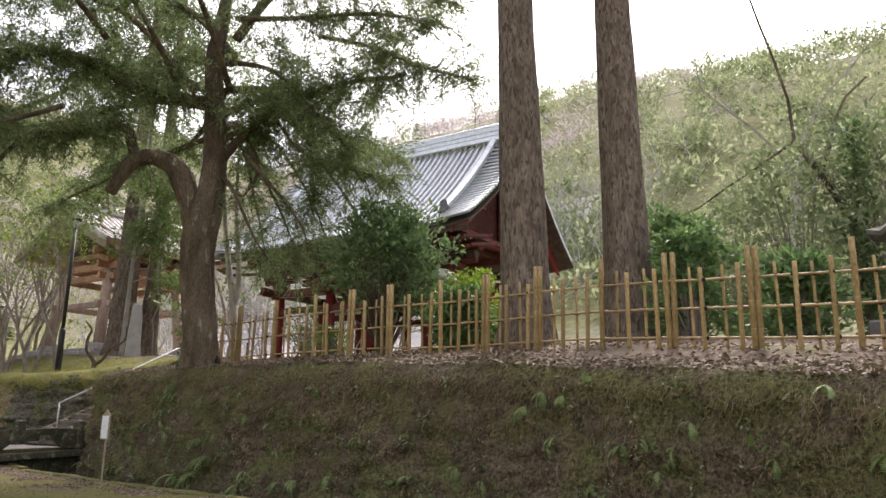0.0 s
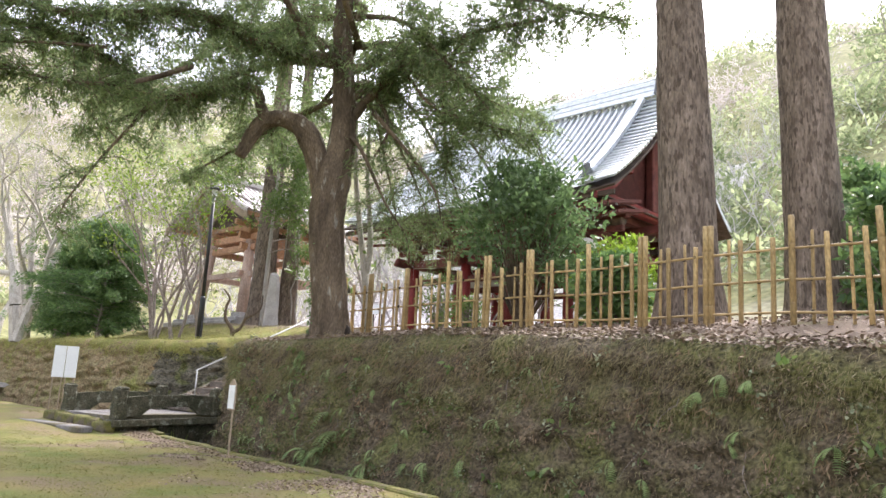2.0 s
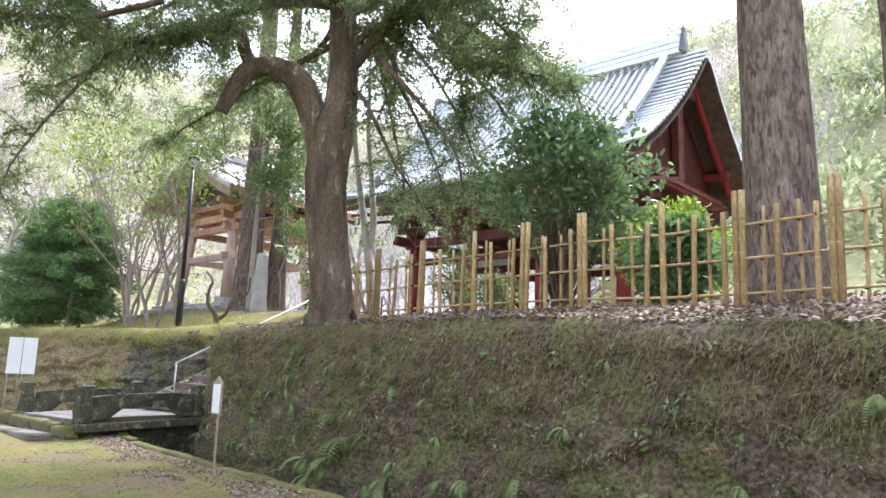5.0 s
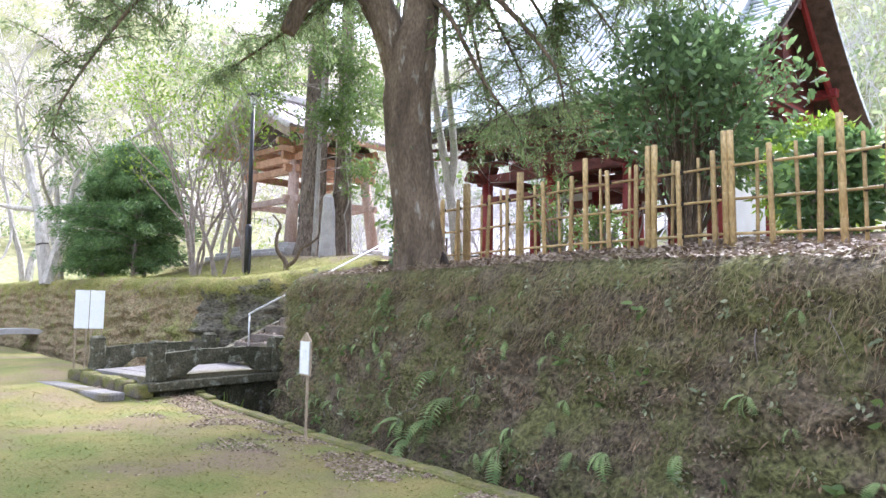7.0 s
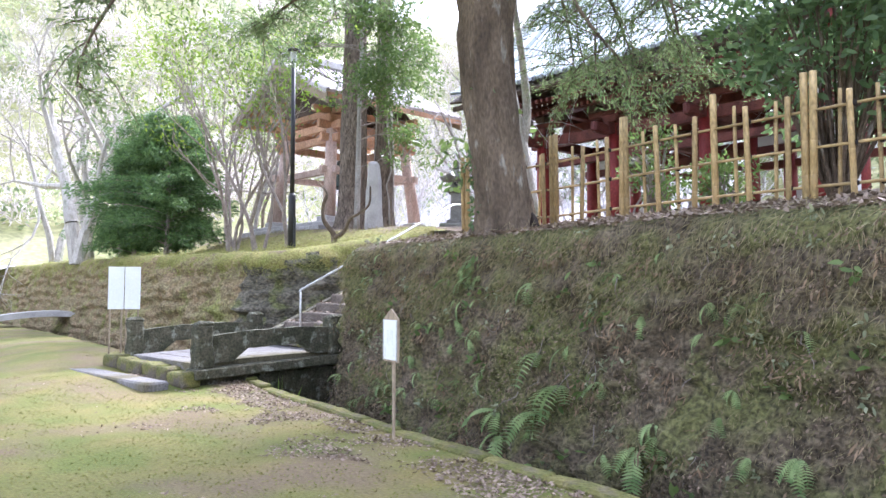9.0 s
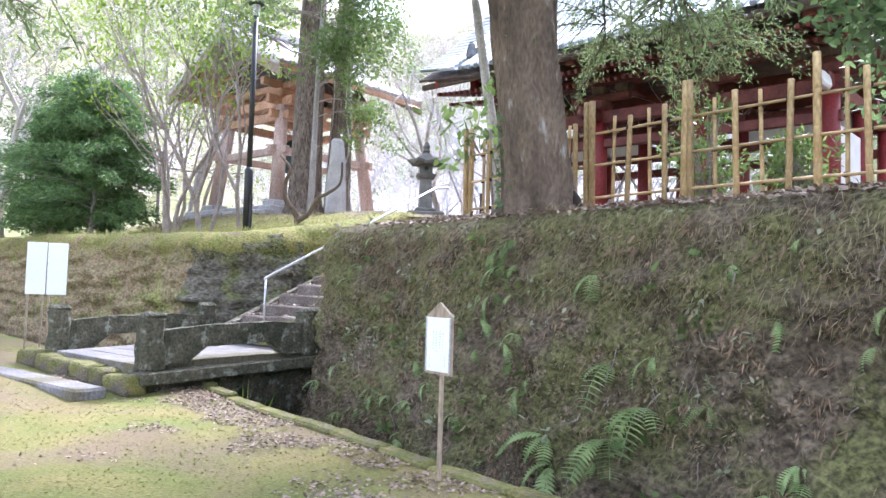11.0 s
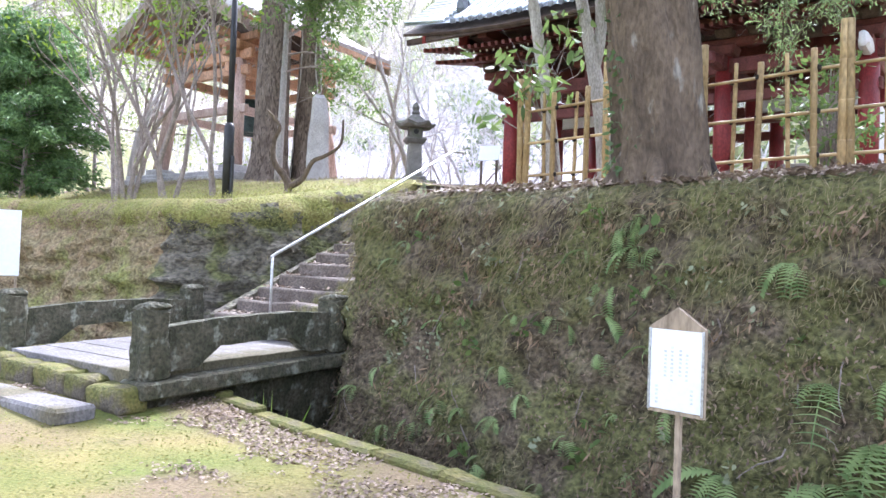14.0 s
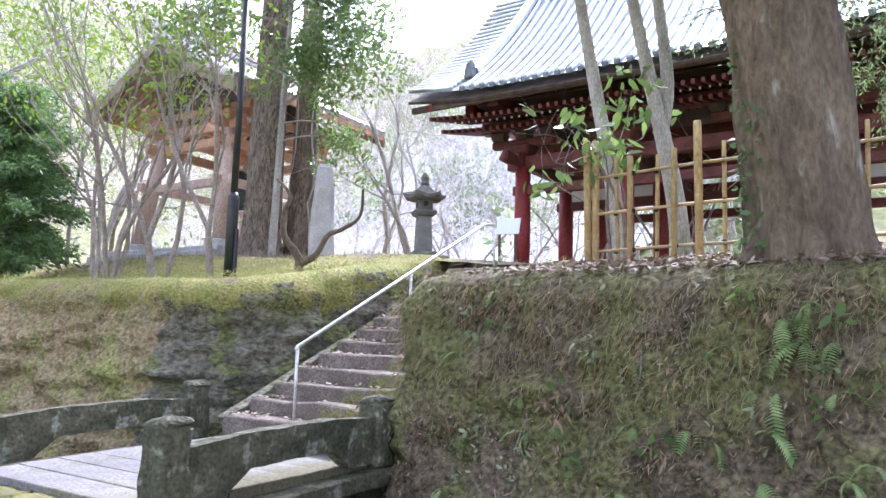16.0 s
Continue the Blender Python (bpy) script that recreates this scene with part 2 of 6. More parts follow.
def bank_shift(u):
    """How far the ditch and the bank swing towards the lawn beyond the bridge."""
    return float(np.interp(u, (21.3, 23.5, 31, 36, 42, 50, 70, 300), (0, -0.8, -1.25, -1.6, -2.2, -3.0, -4.5, -4.5)))


def edge_height(u):
    return float(np.interp(u, (-30, 2, 8, 12, 20, 27, 35, 60), (1.4, 1.8, 2.15, 2.38, 2.45, 2.62, 2.85, 3.2)))


def terrace(x, y):
    """Height of the upper ground."""
    u, n = u_n(x, y)
    z = edge_height(u) + 0.15 * clamp(n - 10.6, 0, 4) + 0.055 * clamp(n - 14.6, 0, 9)
    z += 0.3 * smooth(u, 22.5, 27) * smooth(n, 11, 15) + 0.3 * smooth(u, 29, 36) * smooth(n, 12, 16) + 0.09 * clamp(n - 10.6, 0, 2) * (1 - smooth(u, 6, 11))
    return z + 0.05 * noise.noise((x * 0.6, y * 0.6, 3.0))


def lawn_height(x, y):
    u, n = u_n(x, y)
    z = -0.22 * (1 - smooth(u, 0, 9)) + 0.16 * smooth(u, 19.0, 22.0) * smooth(n, 3.0, 6.5) + 0.14 * smooth(u, 22.5, 25.0) * smooth(n, 4.0, 7.0)
    return z + 0.03 * noise.noise((x * 0.5, y * 0.5, 0)) + 0.012 * noise.noise((x * 2, y * 2, 7))


# ---- mesh helpers ----


def link(name, bm, mat, smooth_shade=False):
    me = bpy.data.meshes.new(name)
    bm.to_mesh(me)
    bm.free()
    me.materials.append(mat)
    if smooth_shade:
        me.polygons.foreach_set("use_smooth", [True] * len(me.polygons))
    return new(name, me)


def part(name, bm, mat, parent, label="", smooth_shade=False):
    ob = link(name, bm, mat, smooth_shade)
    ob.parent = parent
    return tagged(ob, label)


def share(name, me, parent, m):
    ob = new(name, me)
    ob.parent = parent
    ob.matrix_basis = m
    return ob


def thing(name, m, label, category, group="", kind=""):
    ob = new(name)
    ob.empty_display_size = 0.1
    ob.matrix_basis = m
    return tagged(ob, label, category, group, kind)


def box(bm, size, m=Matrix(), bevel=0.0, taper=1.0):
    """A box with its base at z=0, bevelled, its top scaled by taper."""
    g = bmesh.ops.create_cube(bm, size=1)["verts"]
    for v in g:
        k = taper if v.co.z > 0 else 1.0
        v.co = Vector((v.co.x * size[0] * k, v.co.y * size[1] * k, (v.co.z + 0.5) * size[2]))
    if bevel:
        es = list({e for v in g for e in v.link_edges})
        r = bmesh.ops.bevel(bm, geom=es, offset=bevel, segments=1, affect='EDGES')
        g = list({v for f in r["faces"] for v in f.verts} | {v for v in g if v.is_valid})
    for v in g:
        v.co = m @ v.co
    return g


def boxbm(size, m=Matrix(), bevel=0.01, taper=1.0):
    bm = bmesh.new()
    box(bm, size, m, bevel, taper)
    return bm


def rough_up(bm, amount, freq=3.0, seed=0.0):
    for v in bm.verts:
        d = noise.noise_vector(v.co * freq + Vector((seed, seed * 2, 0)))
        v.co += d * amount
    return bm


def dense(bm, cuts):
    bmesh.ops.subdivide_edges(bm, edges=bm.edges[:], cuts=cuts, use_grid_fill=True)
    return bm


def beam(a, b, w, h, bevel=0.01):
    """A squared timber from a to b."""
    a, b = Vector(a), Vector(b)
    d = b - a
    q = d.to_track_quat('Y', 'Z').to_matrix().to_4x4()
    bm = bmesh.new()
    box(bm, (w, d.length, h), Matrix.Translation((a + b) / 2) @ q @ Matrix.Translation((0, 0, -h / 2)), bevel)
    return bm


def tube(bm, pts, radii, sides=8, cap=True, wob=0.0, seed=0.0):
    """A tapering tube through pts."""
    pts = [Vector(p) for p in pts]
    rings = []
    ref = Vector((0.3, 0.9, 0.1))
    for i, p in enumerate(pts):
        d = (pts[min(i + 1, len(pts) - 1)] - pts[max(i - 1, 0)]).normalized()
        x = d.cross(ref)
        if x.length < 0.1:
            x = d.cross(Vector((1, 0, 0)))
        x.normalize()
        y = d.cross(x)
        ring = []
        for k in range(sides):
            a = 2 * math.pi * k / sides
            r = radii[i]
            o = x * math.cos(a) + y * math.sin(a)
            if wob:
                r *= 1 + wob * noise.noise((o.x * 2.2 + seed, o.y * 2.2, p.z * 0.35 + seed)) + 0.5 * wob * noise.noise((o.x * 6 + seed, o.y * 6, p.z * 0.5))
            ring.append(bm.verts.new(p + o * r))
        rings.append(ring)
    for a, b in zip(rings, rings[1:]):
        for k in range(sides):
            bm.faces.new((a[k], a[(k + 1) % sides], b[(k + 1) % sides], b[k]))
    if cap:
        bm.faces.new(list(reversed(rings[0])))
        bm.faces.new(rings[-1])
    return bm


def tubebm(pts, radii, sides=8, wob=0.0, seed=0.0):
    bm = tube(bmesh.new(), pts, radii, sides, True, wob, seed)
    bmesh.ops.recalc_face_normals(bm, faces=bm.faces[:])
    return bm


def spline(pts, per=5):
    """Points along a smooth curve through pts."""
    pts = [Vector(p) for p in pts]
    out = []
    for i in range(len(pts) - 1):
        a, b, c, d = pts[max(i - 1, 0)], pts[i], pts[i + 1], pts[min(i + 2, len(pts) - 1)]
        for k in range(per):
            t = k / per
            out.append(0.5 * (2 * b + (c - a) * t + (2 * a - 5 * b + 4 * c - d) * t * t + (3 * b - a - 3 * c + d) * t ** 3))
    return out + [pts[-1]]


def lathe(profile, sides=16, m=Matrix()):
    """A turned body from (radius, z) pairs."""
    bm = bmesh.new()
    rings = [[bm.verts.new(m @ Vector((r * math.cos(2 * math.pi * k / sides), r * math.sin(2 * math.pi * k / sides), z))) for k in range(sides)] for r, z in profile]
    for a, b in zip(rings, rings[1:]):
        for k in range(sides):
            bm.faces.new((a[k], a[(k + 1) % sides], b[(k + 1) % sides], b[k]))
    bm.faces.new(list(reversed(rings[0])))
    bm.faces.new(rings[-1])
    return bm


def leaves(name, centres, dirs, length, width, mat, parent=None, rng=None, flat=0.0, kind=""):
    """One mesh of folded leaf blades at centres, pointing along dirs."""
    rng = rng or np.random.default_rng(1)
    c, d = np.asarray(centres, float), np.asarray(dirs, float)
    n = len(c)
    d = d / (np.linalg.norm(d, axis=1, keepdims=True) + 1e-9)
    r = rng.normal(size=(n, 3))
    r[:, 2] = r[:, 2] * (1 - flat) + flat * 2.2
    side = np.cross(d, r)
    side /= np.linalg.norm(side, axis=1, keepdims=True) + 1e-9
    up = np.cross(side, d)
    ln = length * rng.uniform(0.65, 1.3, (n, 1))
    wd = width * rng.uniform(0.7, 1.25, (n, 1))
    rim = [c, c + d * ln * 0.45 + side * wd * 0.5 + up * wd * 0.12, c + d * ln, c + d * ln * 0.45 - side * wd * 0.5 + up * wd * 0.12]
    if width / length > 0.25 and 0.06 < length < 0.5:      # broad leaves have a rounder outline
        rim = [c, c + d * ln * 0.28 + side * wd * 0.46 + up * wd * 0.1, c + d * ln * 0.66 + side * wd * 0.4 + up * wd * 0.06, c + d * ln - up * wd * 0.15, c + d * ln * 0.66 - side * wd * 0.4 + up * wd * 0.06, c + d * ln * 0.28 - side * wd * 0.46 + up * wd * 0.1]
    k = len(rim)
    v = np.stack(rim, 1).reshape(-1, 3)
    me = bpy.data.meshes.new(name)
    me.vertices.add(k * n)
    me.vertices.foreach_set("co", v.ravel())
    me.loops.add(k * n)
    me.loops.foreach_set("vertex_index", np.arange(k * n, dtype=np.int32))
    me.polygons.add(n)
    me.polygons.foreach_set("loop_start", np.arange(0, k * n, k, dtype=np.int32))
    me.update(calc_edges=True)
    me.materials.append(mat)
    ob = new(name, me)
    if parent:
        ob.parent = parent
    return tagged(ob, kind=kind) if kind else ob


def scatter_ball(rng, n, centre, radius, squash=(1, 1, 1)):
    p = rng.normal(size=(n, 3))
    p /= np.linalg.norm(p, axis=1, keepdims=True)
    p *= rng.uniform(0.35, 1, (n, 1)) ** 0.5
    return p * radius * np.array(squash) + np.array(centre)


def grid_mesh(name, us, ns, f, mat, keep=None):
    """A sheet over us x ns; f gives each point; keep says which cells stay."""
    nu, nn = len(us), len(ns)
    vs = [tuple(f(u, n)) for u in us for n in ns]
    fs = [(i * nn + j, (i + 1) * nn + j, (i + 1) * nn + j + 1, i * nn + j + 1) for i in range(nu - 1) for j in range(nn - 1)
          if keep is None or keep((us[i] + us[i + 1]) / 2, (ns[j] + ns[j + 1]) / 2)]
    me = bpy.data.meshes.new(name)
    me.from_pydata(vs, [], fs)
    me.materials.append(mat)
    me.polygons.foreach_set("use_smooth", [True] * len(me.polygons))
    me.update()
    return tagged(new(name, me), kind="structure")


def steps_between(*spans):
    """Rising values: (start, end, step) spans joined."""
    out = []
    for a, b, d in spans:
        out += list(np.arange(a, b - 1e-6, d))
    return out + [spans[-1][1]]

# ---- the ground ----
lawn = grid_mesh("ground_lawn", steps_between((-260, -30, 20), (-30, 2, 2), (2, 40, 0.35), (40, 60, 2), (60, 300, 20)),
                 steps_between((-260, -20, 20), (-20, 2, 1.0), (2, 8.42, 0.3)),
                 lambda u, n: (*un(u, n + bank_shift(u) * smooth(n, 4, 8.42))[:2], lawn_height(*un(u, n)[:2])), MOSS)
tagged(lawn, "mossy yellow-green lawn with bare leafy patches", "lawn")
ditch = grid_mesh("ground_ditch", steps_between((-30, 0, 3), (0, 40, 0.4), (40, 70, 3)), [8.60, 8.64, 8.75, 9.0, 9.4, 9.9, 10.4, 11.0, 12.0, 14.0],
                  lambda u, n: (*un(u, n + bank_shift(u))[:2], {8.60: -0.02, 8.64: -0.45, 8.75: -0.85}.get(n, -0.95) + 0.06 * noise.noise((u, n * 2, 1)) * (n > 8.65)), SOIL)
tagged(ditch, "dark earth ditch below the bank", "ditch")

# edge of the upper ground, seen from above: along the bank, round the steps, along the bank again
EDGE = [un(-30, 10.6), un(-10, 10.6), un(6, 10.62), un(14, 10.58), un(19.3, 10.6), un(20.05, 10.5), st(2.8, -0.3), st(4.4, -0.36), st(6.2, -0.36), st(7.5, -0.34),
        st(7.55, 2.6), st(6.4, 2.66), st(5.2, 2.8), st(4.2, 3.05), st(3.45, 3.5), st(3.1, 4.25), st(3.15, 5.2), st(3.4, 7.0), st(3.62, 9.0), un(31.2, 9.35), un(33, 9.1), un(37, 9.0), un(42, 8.5), un(50, 7.6), un(70, 6.1)]


def edge_line(step):
    """The edge, sampled evenly."""
    out = []
    for a, b in zip(EDGE, EDGE[1:]):
        k = max(1, round((b - a).length / step))
        out += [a.lerp(b, i / k) for i in range(k)]
    out.append(EDGE[-1])
    for _ in range(8):
        out = [out[0]] + [(p + q * 2 + r) / 4 for p, q, r in zip(out, out[1:], out[2:])] + [out[-1]]
    return out


def inside_cut(x, y):
    """Whether a point lies in front of the upper ground's edge."""
    u, n = u_n(x, y)
    s, t = s_t(x, y)
    if n < 10.6 + bank_shift(u):
        return True
    left = float(np.interp(s, (3.2, 3.7, 4.4, 5.4, 6.4, 7.5), (4.9, 4.1, 3.7, 3.4, 3.2, 3.1)))
    return s < 7.5 and -0.4 < t < left


STEP_RISE, STEP_RUN, STEP_COUNT, STEP_S0, STEP_Z0 = 0.187, 0.40, 13, 2.55, 0.63


def stair_height(s):
    return STEP_Z0 + STEP_RISE * clamp((s - STEP_S0) / STEP_RUN + 0.5, 0, STEP_COUNT)


def bank_strip(name, line, first, last, mat, label, soft_lip=False, lip_mat=None):
    """The steep face under a stretch of the edge, with a rounded lip."""
    prof = [(-0.7, 0.01), (-0.45, 0.03), (-0.25, 0.03), (-0.1, -0.01), (0.0, -0.07), (0.06, -0.17)]
    if soft_lip:
        prof = [(-1.0, 0.02), (-0.65, 0.04), (-0.38, 0.05), (-0.16, 0.02), (0.0, -0.07), (0.07, -0.2)]
    levels = 56
    m = len(prof) + levels
    leans = []
    for p in line:
        s, t = s_t(p.x, p.y)
        leans.append(0.10 if s > 3.0 and -0.6 < t < 1.5 else 0.62 if s > 2.9 and 1.5 < t < 3.8 and s < 8 else 0.7 if t > 3.8 else 0.52)
    for _ in range(20):
        leans = [leans[0]] + [(a + b + c) / 3 for a, b, c in zip(leans, leans[1:], leans[2:])] + [leans[-1]]
    vs = []
    for i in range(first, last + 1):
        p = line[i]
        d = (line[min(i + 4, len(line) - 1)] - line[max(i - 4, 0)]).normalized()
        out = Vector((-d.y, d.x, 0))
        lean, top = leans[i], terrace(p.x, p.y)
        calm = 0.5 if lean < 0.3 else 1.0
        rows = [(o, terrace(*(p + out * o)[:2]) + h if o < 0 else top + h) for o, h in prof]
        z0 = top + prof[-1][1]
        for k in range(1, levels + 1):
            f = k / levels
            rows.append((prof[-1][0] + lean * f ** 0.9, z0 + (-1.15 - z0) * f))
        for j, (o, z) in enumerate(rows):
            q = p + out * o
            w = 0.0 if o < -0.3 else min(1.0, 0.3 + (j - 2) * 0.07)
            d1 = noise.noise((q.x * 0.7, q.y * 0.7, z * 0.9)) * 0.17 + noise.noise((q.x * 2.1, q.y * 2.1, z * 2.6)) * 0.10 + noise.noise((q.x * 5.5, q.y * 5.5, z * 7)) * 0.095 + noise.noise((q.x * 11, q.y * 11, z * 13)) * 0.06 + 0.06 * noise.noise((q.x * 0.9, q.y * 0.9, z * 6))
            if soft_lip:
                d1 += 0.13 * noise.noise((q.x * 0.5, q.y * 0.5, z * 4.5)) + 0.09 * noise.noise((q.x * 1.1, q.y * 1.1, z * 9))
            q = q + out * (d1 * w * calm * (1.15 if soft_lip else 1.0))
            vs.append((q.x, q.y, z + 0.05 * w * noise.noise((q.x * 3, q.y * 3, 5))))
    n = last - first + 1
    fs = [(i * m + j, (i + 1) * m + j, (i + 1) * m + j + 1, i * m + j + 1) for i in range(n - 1) for j in range(m - 1)]
    me = bpy.data.meshes.new(name)
    me.from_pydata(vs, [], fs)
    me.materials.append(mat)
    if lip_mat:
        me.materials.append(lip_mat)
        for k, f in enumerate(me.polygons):
            c, j = f.center, k % (m - 1)
            f.material_index = int(j < 6 + 6 * noise.noise((c.x * 0.9, c.y * 0.9, c.z * 0.6)) + 5 * noise.noise((c.x * 4, c.y * 4, c.z * 4)))
    me.polygons.foreach_set("use_smooth", [True] * len(me.polygons))
    me.update()
    return tagged(new(name, me), label, "earth bank", kind="structure"), vs, m


full = edge_line(0.06)
cut_0 = next(i for i, p in enumerate(full) if u_n(p.x, p.y)[0] > -25)
cut_a = min(range(len(full)), key=lambda i: (full[i] - st(7.5, -0.34)).length)
cut_b = min(range(len(full)), key=lambda i: (full[i] - st(7.55, 2.6)).length)
cut_c = min(range(len(full)), key=lambda i: (full[i] - st(3.1, 4.3)).length)
bank_right, BANKV, BANKM = bank_strip("ground_bank_right", full, cut_0, cut_a, SOIL, "steep earth bank with patchy moss, roots and ferns")
bank_cut, CUTV, CUTM = bank_strip("ground_bank_cut", full, cut_b, cut_c, ROCK, "dark cut rock face with a mossy top beside the steps", True, LIPTOP)
bank_left, LEFTV, LEFTM = bank_strip("ground_bank_left", full, cut_c, len(full) - 1, MOSSBANK, "mossy brown earth bank with a grassy lip", True, LIPTOP)
upper = grid_mesh("ground_terrace", steps_between((-260, -30, 20), (-30, 0, 1.5), (0, 38, 0.3), (38, 60, 1.5), (60, 300, 20)),
                  steps_between((5.8, 9.4, 1.2), (9.4, 20, 0.3), (20, 45, 1.2), (45, 300, 15)),
                  lambda u, n: (*un(u, n)[:2], terrace(*un(u, n)[:2])), PLATEAU, lambda u, n: n > (11.45 if u > 24 else 10.85) + bank_shift(u) and not inside_cut(*un(u, n)[:2]))
upper.data.materials.append(LIPTOP)
for f in upper.data.polygons:
    u, n = u_n(f.center.x, f.center.y)
    f.material_index = int(u > 22.5 and n < 14.5 + 1.5 * noise.noise((u * 0.5, n * 0.5, 9)))
tagged(upper, "brown leaf-strewn upper ground behind the bank", "ground")

# ---- kerb stones of the ditch ----
kerb = thing("kerb", Matrix(), "mossy low stone kerb along the ditch", "kerb", kind="structure")
rng = np.random.default_rng(5)
u = -2.0
while u < 21.4:
    ln = rng.uniform(0.7, 1.1)
    bm = boxbm((ln - 0.02, 0.21, 0.32), bevel=0.025)
    dense(bm, 2)
    rough_up(bm, 0.02, 4, u)
    ob = part("kerb_stone", bm, KERBMOSS, kerb)
    z = lawn_height(*un(u + ln / 2, 8.4)[:2])
    ob.matrix_basis = pose(*un(u + ln / 2, 8.51, z - 0.27), 0, rng.uniform(-1, 1), UN_YAW)
    u += ln


# ---- the bridge ----
bridge = thing("stone_bridge", pose(*BRIDGE, 0, 0, ST_YAW), "weathered mossy stone footbridge over the ditch", "bridge")
DECK = 0.44
for k in range(1, 8):
    bm = boxbm((2.62, 0.392, 0.16), bevel=0.008)
    ob = part("deck_slab", bm, DECKSTONE, bridge, "worn grey stone slab")
    ob.matrix_basis = pose(-1.33, -0.32 + 0.395 * k, DECK - 0.17 + 0.02 * math.sin(k / 7 * math.pi) + k * 0.012, 1.7)


def parapet():
    """Low arched stone side wall with a cut-out, along y from 0 to 2.5."""
    bm = bmesh.new()
    nn = 26
    ys = [2.55 * i / nn for i in range(nn + 1)]
    top = [0.485 + 0.06 * math.sin(math.pi * y / 2.55) for y in ys]
    hole = [(0.24 if 0.75 < y < 1.85 else 0.24 - 0.26 * max(0.75 - y, y - 1.85) / 0.3) if 0.5 < y < 2.1 else None for y in ys]
    cols = []
    for y, z, h in zip(ys, top, hole):
        lo = 0.03 if h is None else max(0.03, h)
        cols.append([[bm.verts.new((x, y, zz)) for zz in (lo, (lo + z) / 2, z)] for x in (-0.085, 0.085)])
    for a, b in zip(cols, cols[1:]):
        for j in range(2):
            bm.faces.new((a[0][j], b[0][j], b[0][j + 1], a[0][j + 1]))
            bm.faces.new((a[1][j], a[1][j + 1], b[1][j + 1], b[1][j]))
        bm.faces.new((a[0][2], b[0][2], b[1][2], a[1][2]))
        bm.faces.new((a[0][0], a[1][0], b[1][0], b[0][0]))
    for c in (cols[0], cols[-1]):
        bm.faces.new((c[0][0], c[0][1], c[0][2], c[1][2], c[1][1], c[1][0]))
    bmesh.ops.recalc_face_normals(bm, faces=bm.faces[:])
    dense(bm, 1)
    return rough_up(rough_up(bm, 0.012, 3.5), 0.008, 12)


for x in (0.0, -2.95):
    for y, h in ((0.0, 0.72), (2.6, 0.66)):
        bm = boxbm((0.30, 0.30, h + 0.03), bevel=0.04, taper=0.95)
        dense(bm, 4)
        rough_up(bm, 0.03, 4, x + y)
        rough_up(bm, 0.026, 13, x - y)
        ob = part("bridge_post", bm, OLDSTONE, bridge, "square mossy stone post")
        ob.matrix_basis = pose(x, y, DECK - 0.1 + (0.12 if y else 0))
        bm = dense(boxbm((0.31, 0.31, 0.08), bevel=0.03, taper=0.75), 3)
        cap = part("post_cap", rough_up(rough_up(bm, 0.03, 5, x), 0.012, 14), OLDSTONE, ob)
        cap.matrix_basis = pose(0, 0, h)
    ob = part("parapet", parapet(), OLDSTONE, bridge, "arched stone side wall with a cut-out")
    ob.matrix_basis = pose(x, 0.02, DECK - 0.05, 2.2)
    bm = dense(boxbm((0.42, 2.9, 0.17), bevel=0.02), 5)
    ob = part("edge_beam", rough_up(bm, 0.014, 4, x), OLDSTONE, bridge)
    ob.matrix_basis = pose(x, 1.26, DECK - 0.2, 2.2)
nn = 12
arch = [(1.25 - 0.95 * math.cos(math.pi * i / nn), -1.0 + 0.95 * math.sin(math.pi * i / nn)) for i in range(nn + 1)]
for x in (-3.0, 0.05):
    bm = bmesh.new()
    lower = [bm.verts.new((x, y, z)) for y, z in arch]
    uppr = [bm.verts.new((x, -0.1 + 2.9 * i / nn, DECK - 0.2)) for i in range(nn + 1)]
    for i in range(nn):
        bm.faces.new((lower[i], lower[i + 1], uppr[i + 1], uppr[i]))
    e1, e2 = bm.verts.new((x, -0.1, -1.0)), bm.verts.new((x, 2.8, -1.0))
    bm.faces.new((e1, lower[0], uppr[0]))
    bm.faces.new((lower[-1], e2, uppr[-1]))
    bmesh.ops.solidify(bm, geom=bm.faces[:], thickness=0.25)
    part("arch_wall", bm, OLDSTONE, bridge, "dark stone arch wall")

# paving and the lumpy mossy sill in front of the bridge
bm = dense(boxbm((4.8, 0.42, 0.16), bevel=0.03), 2)
ob = link("paving_stone", rough_up(bm, 0.015, 3, -0.88), DECKSTONE)
ob.matrix_basis = pose(*st(-0.88, 2.3, lawn_height(*st(-0.88, 2.3)[:2]) - 0.135), 0, 0, ST_YAW + 2.0)
tagged(ob, "worn grey paving slab before the bridge", "paving", kind="structure")
sill = thing("sill", Matrix(), "row of lumpy moss-covered stones before the bridge", "stone sill", kind="structure")
rng = np.random.default_rng(15)
t = -0.15
while t < 3.1:
    ln = rng.uniform(0.35, 0.75)
    bm = dense(boxbm((ln - 0.01, 0.34, 0.26), bevel=0.035, taper=0.95), 3)
    ob = part("sill_stone", rough_up(rough_up(bm, 0.022, 5, t), 0.016, 14, t), KERBMOSS, sill, smooth_shade=True)
    q = st(-0.26 + rng.uniform(-0.02, 0.02), t + ln / 2)
    ob.matrix_basis = pose(q.x, q.y, lawn_height(q.x, q.y) - 0.03 + rng.uniform(-0.02, 0.02), 0, rng.uniform(-2, 2), ST_YAW + rng.uniform(-2, 2))
    t += ln

